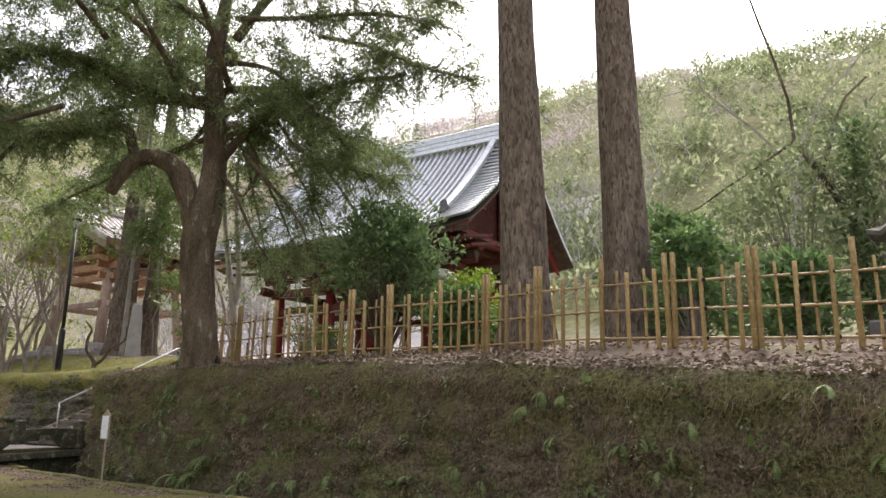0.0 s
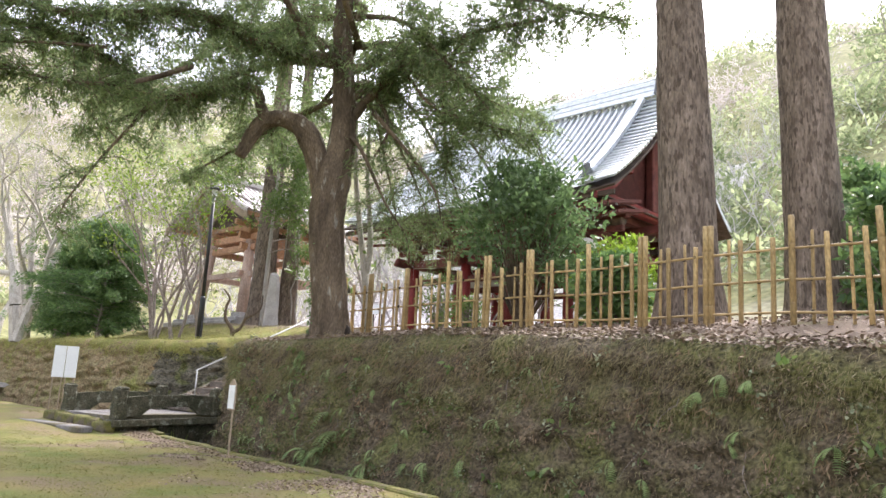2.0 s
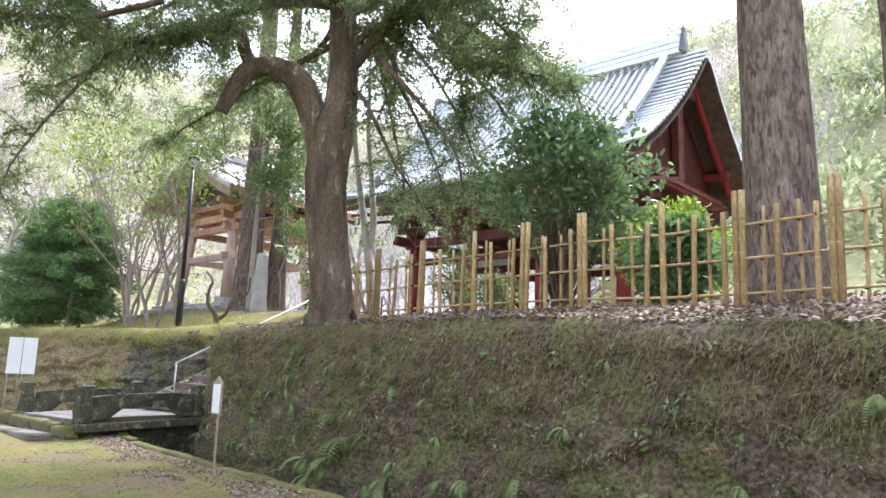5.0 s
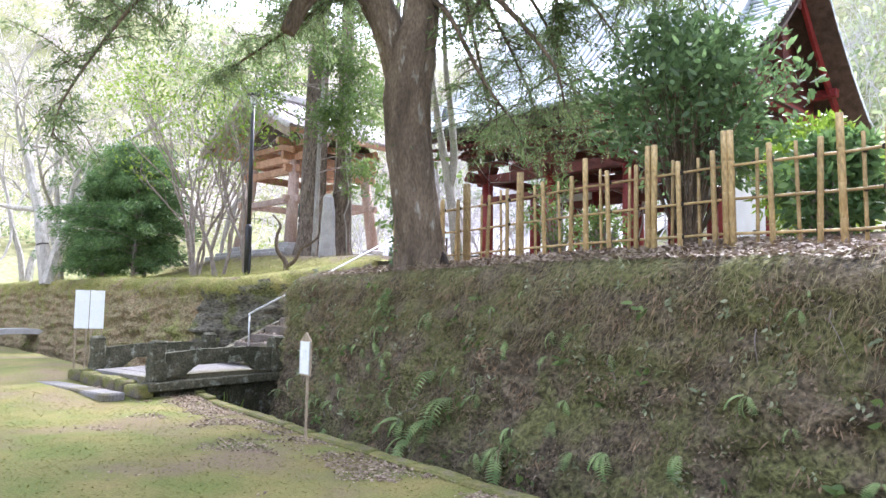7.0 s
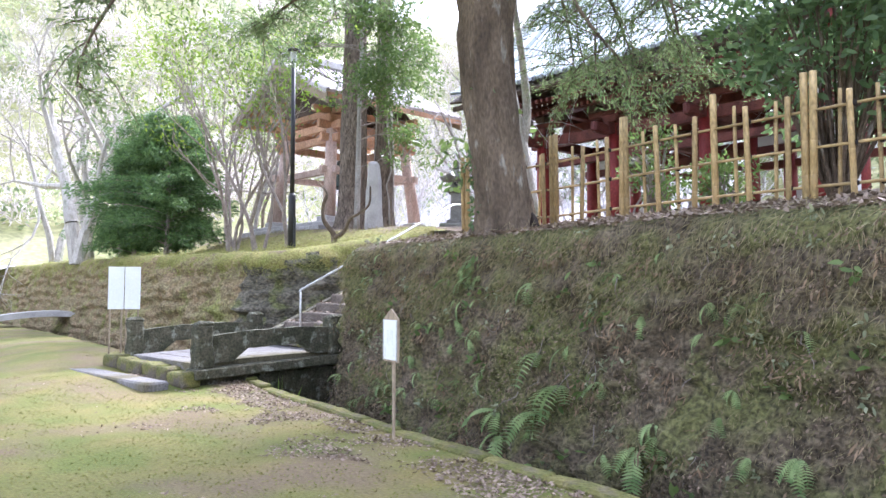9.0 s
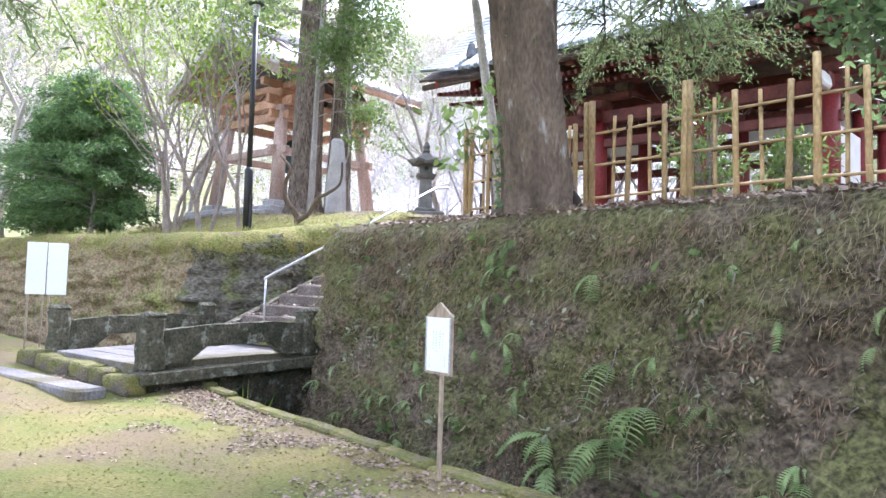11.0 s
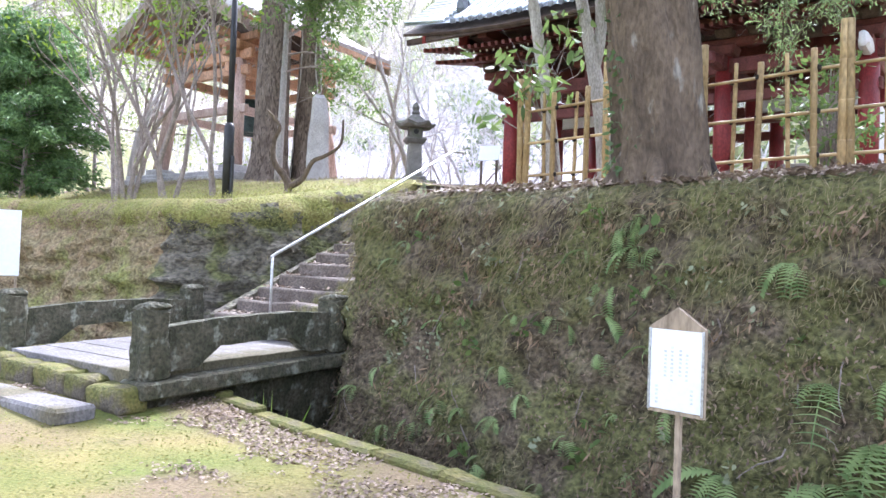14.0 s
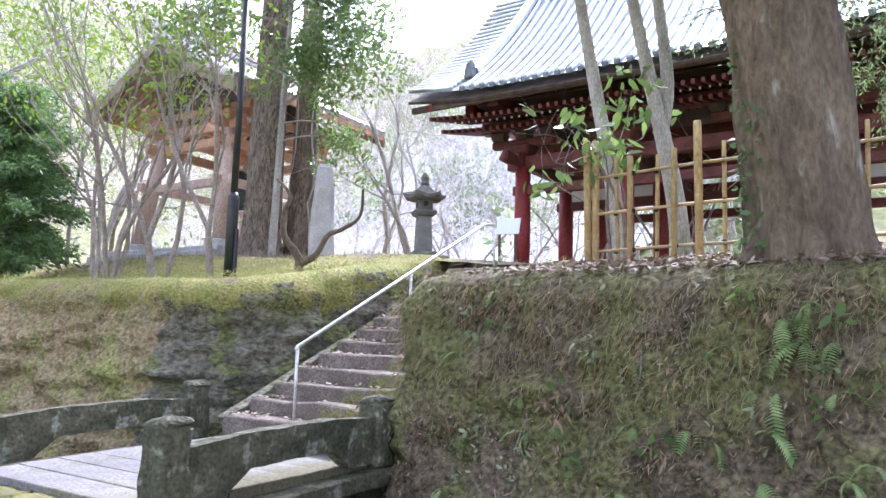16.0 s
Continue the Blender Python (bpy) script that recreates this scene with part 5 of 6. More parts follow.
# tall cedars behind the fence
def cedar(x, y, r, lean, label, height=26.0, seed=0.0):
    z = terrace(x, y) - 0.1
    t = thing("cedar_tree", Matrix.Translation((x, y, z)), label, "tree", "tall cedars")
    pts = [Vector((lean[0] * h, lean[1] * h, h)) for h in (0, 0.3, 0.8, 1.6, 3, 5, 7, 9, 12, 16, 20, height)]
    rad = [r * f for f in (1.45, 1.25, 1.1, 1.03, 0.97, 0.9, 0.83, 0.77, 0.68, 0.5, 0.35, 0.1)]
    s, q = [], []
    for i in range(len(pts) - 1):
        for k in range(5):
            s.append(pts[i].lerp(pts[i + 1], k / 5)), q.append(rad[i] + (rad[i + 1] - rad[i]) * k / 5)
    bm = tube(bmesh.new(), s, q, 44, True, 0.05, seed)
    for v in bm.verts:
        a = math.atan2(v.co.y - lean[1] * v.co.z, v.co.x - lean[0] * v.co.z)
        ridge = noise.noise((math.cos(a) * 9 + seed, math.sin(a) * 9, v.co.z * 0.55)) + 0.5 * noise.noise((math.cos(a) * 20, math.sin(a) * 20 + seed, v.co.z * 1.4))
        c = Vector((lean[0] * v.co.z, lean[1] * v.co.z, v.co.z))
        v.co = c + (v.co - c) * (1 + 0.08 * ridge)
    bmesh.ops.recalc_face_normals(bm, faces=bm.faces[:])
    part("trunk", bm, BARK, t, smooth_shade=True)
    rg = np.random.default_rng(int(seed * 10) + 3)
    sg, cc, dd = [], [], []
    for k in range(40):
        h = rg.uniform(14, height)
        a = rg.uniform(0, 6.28)
        tips = []
        grow(rg, (lean[0] * h, lean[1] * h, h), (math.cos(a), math.sin(a), -0.1), rg.uniform(1.5, 3.2) * (1.15 - (h - 14) / (height - 14) * 0.8), 0.05, 1, sg, tips, 0.05)
        for p, d in tips:
            cc.append(scatter_ball(rg, 40, p, 0.6)), dd.append(rg.normal(size=(40, 3)) + np.array([0, 0, -0.3]))
    tagged(twig_mesh("branch_work", sg, BARK, t, 4), kind="stuff")
    leaves("crown", np.concatenate(cc), np.concatenate(dd), 0.3, 0.08, NEEDLE, t, rg)
    return t


cedar(1.22, 16.6, 0.49, (-0.022, 0.0), "tall straight cedar with ridged brown bark", seed=1.0)
cedar(3.5, 17.6, 0.50, (-0.02, 0.0), "tall straight cedar with ridged brown bark", seed=2.0)
cedar(-16.95, 33.7, 0.52, (0.012, 0.0), "tall cedar with flaking brown bark beside the bell tower", seed=3.0)
vine = cedar(-16.1, 34.6, 0.36, (0.01, 0.0), "cedar wrapped in a lattice of pale vines", seed=4.0)
rng = np.random.default_rng(8)
for k in range(9):
    a0, pts = rng.uniform(0, 6.28), []
    for j in range(16):
        h = 0.1 + j * 0.55
        a0 += rng.normal() * 0.25
        rr = 0.36 * float(np.interp(h, (0, 0.8, 3, 9), (1.4, 1.12, 0.98, 0.78))) + 0.02
        pts.append((0.015 * h + rr * math.cos(a0), rr * math.sin(a0), h))
    part("vine", tubebm(pts, [0.035 - 0.0012 * j for j in range(16)], 5), PALEBARK, vine, smooth_shade=True)


def bare_tree(name, x, y, z, height, r, rng, label, mat, stems=3, depth=3, lean=(0, 0), spread=0.55, group="", fan=0.22, rise=0.02):
    t = thing(name, Matrix.Translation((x, y, z)), label, "tree", group)
    sg, tips = [], []
    for k in range(stems):
        a = rng.uniform(0, 6.28)
        d = Vector((lean[0] + fan * math.cos(a) * (stems > 1), lean[1] + fan * math.sin(a) * (stems > 1), 1)).normalized()
        grow(rng, (0.12 * math.cos(a) * (stems > 1), 0.12 * math.sin(a) * (stems > 1), -0.1), d, height * rng.uniform(0.5, 0.65), r * rng.uniform(0.7, 1), depth, sg, tips, -rise, spread)
    thick = [g for g in sg if g[2] > 0.3 * r]
    thin = [g for g in sg if g[2] <= 0.3 * r]
    twig_mesh("branching_stem", thick, mat, t, 7)
    if thin:
        tagged(twig_mesh("twig_work", thin, mat, t, 4), kind="stuff")
    return t, tips


def leafy(t, tips, rng, n, radius, length, width, mat, squash=(1, 1, 0.7), flat=0.0, droop=-0.2):
    cc = np.concatenate([scatter_ball(rng, n, p, radius, squash) for p, _ in tips])
    dd = rng.normal(size=cc.shape) + np.array([0, 0, droop])
    return leaves("foliage", cc, dd, length, width, mat, t, rng, flat)


def shrub(name, x, y, height, radius, label, mat, rng, length, width, n=60, twig=TWIG, clumps=60, low=0.05, category="shrub", group="", loose=0.15):
    """A bushy plant: stems and many leaf clumps over an uneven outline."""
    z = terrace(x, y)
    t = thing(name, Matrix.Translation((x, y, z)), label, category, group)
    sg, cc = [], []
    for k in range(clumps):
        a, f = rng.uniform(0, 6.28), rng.uniform(0, 1) ** 0.7
        h = height * (low + (1 - low) * f)
        w = radius * math.sqrt(max(0.05, 1 - (abs(f - 0.42) / 0.62) ** 2)) * rng.uniform(0.35, 1.08) * (1 + loose * noise.noise((math.cos(a) * 1.3 + x, math.sin(a) * 1.3 + y, f * 2.5)))
        p = Vector((w * math.cos(a), w * math.sin(a), h * rng.uniform(0.92, 1.06)))
        sg.append((Vector((0.1 * math.cos(a), 0.1 * math.sin(a), -0.05)), p * 0.55 + Vector((0, 0, h * 0.1)), 0.025, 0.015))
        sg.append((p * 0.55 + Vector((0, 0, h * 0.1)), p, 0.015, 0.006))
        cc.append(scatter_ball(rng, n, p, radius * 0.24 + 0.12, (1, 1, 0.8)))
    twig_mesh("branching_stem", sg, twig, t, 4)
    cc = np.concatenate(cc)
    out = cc - np.array([0, 0, height * 0.35])
    out /= np.linalg.norm(out, axis=1, keepdims=True) + 1e-6
    leaves("foliage", cc, out * 0.7 + rng.normal(size=cc.shape) * 0.7 + np.array([0, 0, -0.25]), length, width, mat, t, rng)
    return t


# leafy side branches on the cedar by the tower
rng = np.random.default_rng(17)
oak = thing("leafy_tree", Matrix.Translation((-16.2, 32.6, terrace(-16.2, 32.6))), "slim evergreen tree with small bright leaves against the cedar", "tree")
limb([(0, 0, -0.1), (0.05, 0, 2.5), (0.1, 0, 5.0), (0.2, 0, 8.0), (0.2, 0, 11.0)], 0.12, 0.04, oak, PALEBARK, "trunk", 8, 0.1, 4)
sg, tips = [], []
for k in range(34):
    h, a = rng.uniform(3.2, 10.5), rng.uniform(-0.9, 0.9) + (0 if rng.uniform() < 0.68 else math.pi)
    grow(rng, (0.12, 0, h), (math.cos(a), math.sin(a) - 0.3, 0.25), rng.uniform(1.2, 2.6), 0.035, 1, sg, tips, 0.06)
tagged(twig_mesh("twig_work", sg, TWIG, oak, 4), kind="stuff")
leafy(oak, tips, rng, 75, 0.5, 0.17, 0.06, MIDLEAF)
rng = np.random.default_rng(23)
for x, y, h in ((-24.5, 36.0, 9.5), (-29.0, 34.5, 9.0), (-26.5, 42.0, 11.0)):
    t, tips = bare_tree("light_green_tree", x, y, terrace(x, y), h, 0.1, rng, "tall thin tree with light yellow-green foliage", TWIG, 2, 3, group="light green trees")
    leafy(t, tips[::2], rng, 12, 0.5, 0.2, 0.06, BRIGHT if h > 9 else MIDLEAF)
for u, n, h, r in ((16.3, 14.0, 1.4, 0.5), (14.9, 13.8, 0.7, 0.4)):
    shrub("leafy_shrub", *un(u, n)[:2], h, r, "leafy green shrub behind the bamboo fence", MIDLEAF, rng, 0.1, 0.04, 26, TWIG, 34, group="shrubs behind the fence", loose=0.5)
rng = np.random.default_rng(31)
shrub("evergreen_bush", *un(13.2, 13.9)[:2], 3.5, 1.4, "dense dark evergreen bush behind the fence", GLOSSY, rng, 0.17, 0.07, 62, DARKBARK, 90, 0.34, loose=0.5)
shrub("bright_shrub", *un(12.5, 16.4)[:2], 1.9, 1.0, "fresh yellow-green leafy shrub behind the fence", BRIGHT, rng, 0.16, 0.06, 60, TWIG, 40)
for u, n, h, r in ((1.0, 22, 5.5, 2.3), (-3.0, 24, 5.0, 2.4), (4.5, 26, 5.0, 2.2), (-7, 23, 4.5, 2.2), (6.2, 15.8, 2.2, 0.8), (4.0, 15.4, 1.4, 0.7), (11.0, 14.2, 1.3, 0.6), (7.5, 18.0, 3.2, 0.9), (5.5, 20.5, 4.8, 2.0), (3.2, 20.0, 5.4, 2.2), (8.0, 23.0, 4.5, 1.8), (9.6, 21.5, 3.2, 1.3)):
    shrub("leafy_shrub", *un(u, n)[:2], h, r, "leafy green shrub behind the bamboo fence", HILLDARK if n > 18 else SHRUBLEAF, rng, 0.2, 0.08, 44, TWIG, int(32 + 18 * r), group="shrubs behind the fence", loose=0.5)


def layered_shrub(x, y, height, radius, rng):
    """An evergreen of tiered, outstretched sprays that reach the ground."""
    t = thing("evergreen_shrub", Matrix.Translation((x, y, terrace(x, y))), "dense green evergreen shrub with tiered sprays beside the bell tower", "shrub", "shrubs by the bell tower")
    limb([(0, 0, -0.1), (0.1, 0, height * 0.4), (0, 0.1, height * 0.9)], 0.1, 0.02, t, TWIG, "trunk", 7, 0.1, 4)
    sg, cc, dd = [], [], []
    for k in range(120):
        f, a = rng.uniform(0.02, 1) ** 0.8, rng.uniform(0, 6.28)
        reach = radius * (1.05 - 0.5 * f ** 2.2) * rng.uniform(0.45, 1.15) * (0.85 + 0.7 * noise.noise((math.cos(a) * 1.5 + x, math.sin(a) * 1.5, f * 3)))
        p, d = Vector((0, 0, height * f * 0.92)), Vector((math.cos(a), math.sin(a), 0.35))
        for j in range(5):
            q = p + d.normalized() * reach / 5
            d = d + Vector((rng.normal() * 0.15, rng.normal() * 0.15, -0.12))
            sg.append((p, q, 0.02 - 0.003 * j, 0.017 - 0.003 * j))
            c = scatter_ball(rng, 16 + 14 * j, q, 0.22 + 0.05 * j, (1, 1, 0.55))
            cc.append(c), dd.append(np.array(d) * 0.8 + rng.normal(size=c.shape) * 0.6 + np.array([0, 0, -0.15]))
            p = q
    tagged(twig_mesh("twig_work", sg, TWIG, t, 4), kind="stuff")
    leaves("foliage", np.concatenate(cc), np.concatenate(dd), 0.2, 0.045, SHRUBLEAF, t, rng)
    return t


for x, y, h, r in ((-22.8, 30.3, 5.6, 2.1), (-25.2, 31.3, 4.6, 2.0), (-24.2, 32.6, 5.4, 1.9), (-29.5, 36.0, 6.0, 2.4)):
    layered_shrub(x, y, h, r, rng)
# big-leaved sapling by the tree
t, tips = bare_tree("broadleaf_sapling", -8.0, 22.4, terrace(-8.0, 22.4), 2.6, 0.03, np.random.default_rng(4), "young broadleaf sapling with large glossy leaves", TWIG, 2, 1, (-0.3, 0), 0.5)
leafy(t, tips, rng, 16, 0.36, 0.22, 0.085, MIDLEAF, droop=-0.8)
# pale slender trunks behind the fence
pt = thing("pale_trunk_tree", Matrix.Translation((-7.6, 22.5, terrace(-7.6, 22.5))), "slender tree with several pale grey trunks", "tree")
limb([(-0.3, 0.05, -0.1), (-0.42, 0.05, 1.0), (-0.62, 0.1, 2.2), (-0.85, 0.15, 3.6), (-1.15, 0.2, 5.5), (-1.3, 0.3, 8.5)], 0.125, 0.05, pt, PALEBARK, "trunk", 10, 0.14, 4, 1)
limb([(0.46, 0.0, -0.1), (0.36, 0.0, 0.9), (0.16, 0.05, 2.0), (-0.1, 0.1, 3.3), (-0.4, 0.2, 5.2), (-0.6, 0.3, 8.5)], 0.15, 0.05, pt, PALEBARK, "trunk", 10, 0.14, 4, 2)
limb([(0.2, 0.05, 1.7), (0.3, 0.1, 2.4), (0.18, 0.15, 3.6), (0.0, 0.2, 5.0), (-0.1, 0.3, 8.0)], 0.11, 0.04, pt, PALEBARK, "trunk", 10, 0.14, 4, 3)
# thin trees with sparse leaves round the lamp
rng = np.random.default_rng(44)
for x, y, h, st_ in ((-16.3, 26.6, 7.0, 3), (-17.6, 27.2, 6.5, 3), (-15.0, 25.9, 6.5, 2), (-19.0, 29.0, 6.5, 3)):
    t, tips = bare_tree("slender_tree", x, y, terrace(x, y), h, 0.07, rng, "slender grey-stemmed tree with sparse yellow-green leaves", TWIG, st_, 2, (0, 0), 0.38, "slender trees by the lamp", 0.06, 0.14)
    leafy(t, tips, rng, 11, 0.5, 0.15, 0.06, MIDLEAF if x > -16 else BRIGHT)
# twisted low plum by the steps
plum = thing("gnarled_plum", Matrix.Translation((-12.95, 24.95, terrace(-12.95, 24.95))), "low gnarled dark-barked tree leaning out", "tree")
limb([(0, 0, -0.1), (0.0, 0, 0.25), (-0.25, -0.05, 0.6), (-0.3, 0, 1.0), (-0.2, 0, 1.3), (-0.45, 0, 1.6)], 0.09, 0.025, plum, DARKBARK, "limb", 8, 0.2, 5, 1)
limb([(0.05, 0, 0.15), (0.3, 0, 0.3), (0.5, -0.05, 0.62), (0.75, -0.1, 0.72), (1.05, -0.1, 0.95), (1.08, -0.1, 1.4)], 0.07, 0.02, plum, DARKBARK, "limb", 8, 0.2, 5, 2)
# large bare tree far along the bank
rng = np.random.default_rng(9)
for x, y, h, r in ((-28.8, 32.1, 10.5, 0.34), (-31.5, 35.5, 11.0, 0.24), (-29.5, 38.5, 10.0, 0.2), (-25.5, 39.5, 9.5, 0.15), (-35.5, 37.0, 11.0, 0.25), (-13.2, 38.5, 8.5, 0.10), (-15.2, 42.0, 9.0, 0.12), (-21.0, 43.5, 9.5, 0.14)):
    bare_tree("bare_tree", x, y, terrace(x, y), h, r, rng, "large leafless grey-barked tree", PALEBARK, 2, 4, group="bare trees")

# ivy-clad trunk and pale bare tree on the right-hand slope
ivy, tips = bare_tree("ivy_clad_tree", *un(3.7, 19.0)[:2], terrace(*un(3.7, 19.0)[:2]), 11.0, 0.17, np.random.default_rng(6), "thin dark tree wrapped in ivy behind the fence", DARKBARK, 1, 1)
p = np.array([[rng.normal() * 0.17, rng.normal() * 0.17, rng.uniform(0, 5)] for _ in range(1200)])
leaves("ivy_foliage", p, rng.normal(size=p.shape), 0.13, 0.09, GLOSSY, ivy, rng)
x, y = un(11.0, 36.0)[:2]
bare_tree("bare_tree", x, y, 6.0, 15.0, 0.34, np.random.default_rng(12), "large leafless pale-barked tree on the slope", PALEBARK, 1, 4, (0.1, 0), 0.7, "bare trees")

# ---- the wooded hill behind ----


def hill_height(x, y):
    u, n = u_n(x, y)
    top = float(np.interp(u, (-60, 0, 25, 60, 120), (46, 43, 46, 52, 55)))
    return 3.3 + top * smooth(max(n - 26, (u - 56) * 0.9), 0, 86) ** 0.85 + 1.5 * noise.noise((x * 0.05, y * 0.05, 0)) * smooth(n, 30, 40)


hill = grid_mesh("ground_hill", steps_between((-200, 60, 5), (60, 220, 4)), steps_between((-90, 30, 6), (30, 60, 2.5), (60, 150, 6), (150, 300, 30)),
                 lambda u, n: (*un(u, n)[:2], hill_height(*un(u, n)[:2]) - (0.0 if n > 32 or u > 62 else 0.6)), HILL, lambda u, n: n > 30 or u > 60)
tagged(hill, "wooded hillside behind the temple", "hill")
rng = np.random.default_rng(77)
green, dark, brown = [], [], []
for k in range(4300):
    u, n = rng.uniform(-90, 130), rng.uniform(-40, 118)
    if n < 35 and u < 64 or rng.uniform() < 0.25 and n < 0:
        continue
    p = un(u, n)
    h = hill_height(p.x, p.y)
    r = rng.uniform(1.2, 2.6)
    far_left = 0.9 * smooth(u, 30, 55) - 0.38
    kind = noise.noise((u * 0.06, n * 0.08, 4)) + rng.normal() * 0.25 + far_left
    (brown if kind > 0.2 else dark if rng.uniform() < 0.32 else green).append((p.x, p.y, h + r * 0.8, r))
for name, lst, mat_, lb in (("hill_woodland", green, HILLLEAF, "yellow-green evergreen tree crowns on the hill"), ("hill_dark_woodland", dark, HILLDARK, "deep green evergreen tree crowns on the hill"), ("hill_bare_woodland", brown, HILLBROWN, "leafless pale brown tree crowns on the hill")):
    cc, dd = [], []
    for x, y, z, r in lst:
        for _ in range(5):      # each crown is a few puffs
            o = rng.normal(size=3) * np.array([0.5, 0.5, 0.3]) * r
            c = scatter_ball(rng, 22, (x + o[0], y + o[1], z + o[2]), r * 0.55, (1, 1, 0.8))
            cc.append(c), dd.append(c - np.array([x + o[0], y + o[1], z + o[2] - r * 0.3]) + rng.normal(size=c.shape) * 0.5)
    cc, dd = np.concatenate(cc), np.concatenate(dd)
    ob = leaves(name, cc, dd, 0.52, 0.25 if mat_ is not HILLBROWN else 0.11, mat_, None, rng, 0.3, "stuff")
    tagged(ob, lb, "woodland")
# bare brush between the buildings and along the foot of the hill
rng = np.random.default_rng(55)
sg = []
for k in range(480):
    u, n = rng.uniform(24, 66), rng.uniform(24, 60)
    p = un(u, n)
    tips = []
    a = rng.uniform(0, 6.28)
    grow(rng, (p.x, p.y, max(terrace(p.x, p.y), hill_height(p.x, p.y) - 0.5) - 0.2), (0.5 * math.cos(a), 0.5 * math.sin(a), 1), rng.uniform(2.0, 6.0), 0.055, 2, sg, tips, -0.02, 0.6)
# brush colour carries the glare between the buildings
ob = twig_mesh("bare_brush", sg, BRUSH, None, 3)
tagged(ob, "leafless winter brush behind the buildings, paled for glare", "brush", kind="stuff")
# bright sheet laid just over the slope, its colour standing for white glare
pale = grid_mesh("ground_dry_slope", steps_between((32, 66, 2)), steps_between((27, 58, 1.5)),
                 lambda u, n: (*un(u, n)[:2], max(terrace(*un(u, n)[:2]), hill_height(*un(u, n)[:2])) + 0.25), GLARESLOPE)
tagged(pale, "slope behind the buildings, coloured near white for glare", "slope")

# ---- ferns, grass and fallen leaves ----
rng = np.random.default_rng(101)


def frond_mesh(name, length, pairs, width, sag):
    """One arching frond with paired leaflets, along +y."""
    vs, fs = [], []

    def at(f):
        return Vector((0, length * f * (1 - 0.18 * f * f), length * (0.32 * f - sag * f * f)))

    for i in range(pairs):
        f = 0.12 + 0.88 * (i + 0.5) / pairs
        p, w = at(f), width * (math.sin(math.pi * min(1, 0.18 + 0.82 * (1 - f) ** 0.8)) * 0.9 + 0.12)
        for side in (-1, 1):
            tip = p + Vector((side * w, w * 0.35, -w * 0.22))
            th = length / pairs * 0.46
            o = len(vs)
            vs += [p + Vector((0, -th, 0)), (p + tip) / 2 + Vector((0, -th * 0.9, 0.006)), tip, (p + tip) / 2 + Vector((0, th * 0.9, 0.006)), p + Vector((0, th, 0))]
            fs.append((o, o + 1, o + 2, o + 3, o + 4))
    for i in range(8):
        a, b = at(i / 8), at((i + 1) / 8)
        o = len(vs)
        r = 0.004
        vs += [a + Vector((-r, 0, 0.003)), a + Vector((r, 0, 0.003)), b + Vector((r, 0, 0.003)), b + Vector((-r, 0, 0.003))]
        fs.append((o, o + 1, o + 2, o + 3))
    me = bpy.data.meshes.new(name)
    me.from_pydata(vs, [], fs)
    me.materials.append(FERN)
    me.update()
    return me


FRONDS = [frond_mesh("frond", 0.62, 13, 0.15, 0.75), frond_mesh("frond", 0.5, 11, 0.135, 0.95), frond_mesh("frond", 0.42, 10, 0.1, 0.6)]
OUT_YAW = UN_YAW + 180          # turns +y to point out of the bank


def face_n(z):
    """How far out the bank's face stands at a height."""
    return 10.5 - 0.47 * clamp((2.2 - z) / 3.2)


def fern(u, z, count, size, tilt=0.0):
    t = thing("fern", pose(*un(u, face_n(z) + 0.02, z), 0, 0, OUT_YAW), "green fern growing from the earth bank", "fern", "ferns on the bank")
    for k in range(count):
        yaw = (k - (count - 1) / 2) * (110 / max(1, count)) + rng.uniform(-14, 14) + tilt
        share("frond", FRONDS[int(rng.integers(0, 3))], t, pose(0, 0, 0, rng.uniform(-45, 5), rng.uniform(-15, 15), yaw) @ Matrix.Scale(size * rng.uniform(0.75, 1.15), 4))
    return t


for u, z, c, s in ((14.98, 0.85, 3, 1.05), (14.57, 0.5, 5, 1.2), (14.95, 0.15, 4, 1.0), (15.7, 0.05, 4, 0.85), (14.5, 0.98, 3, 0.6), (15.6, -0.2, 3, 0.9), (13.0, 0.15, 4, 0.6), (13.3, 0.0, 3, 0.7), (20.15, 0.95, 3, 0.42), (19.8, 0.88, 4, 0.42), (17.88, 1.72, 3, 0.5),
                   (16.87, 1.5, 3, 0.55), (16.7, 1.85, 4, 0.55), (17.5, 1.2, 3, 0.5), (18.0, 1.15, 3, 0.4), (6.1, 1.7, 5, 0.5), (5.75, 1.65, 4, 0.45), (6.4, 1.5, 3, 0.55), (15.3, 1.75, 3, 0.6), (16.5, 1.85, 3, 0.5), (4.8, 1.0, 4, 0.6), (12.6, 1.2, 3, 0.45), (17.05, 1.5, 3, 0.45),
                   (2.3, 1.7, 5, 0.5), (3.9, 1.3, 3, 0.4), (4.3, 0.7, 3, 0.4), (2.9, 0.9, 3, 0.4), (5.2, 0.5, 3, 0.4), (7.6, 0.6, 3, 0.5), (8.4, 1.3, 3, 0.4), (9.5, 0.9, 3, 0.45), (10.5, 0.35, 3, 0.5), (11.5, 0.2, 4, 0.55), (11.9, 1.6, 3, 0.4), (18.9, 0.2, 3, 0.6), (19.3, -0.1, 3, 0.6), (18.2, -0.3, 3, 0.6), (13.9, 0.6, 3, 0.45), (13.2, 1.5, 3, 0.4), (19.2, 1.3, 3, 0.4),
                   (16.2, 0.5, 3, 0.5), (17.2, 0.1, 3, 0.6), (12.2, 0.7, 3, 0.4), (1.2, 1.2, 4, 0.7), (0.4, 0.7, 4, 0.6)):
    fern(u, z, c, s, 0)

# vegetation rooted on the bank faces


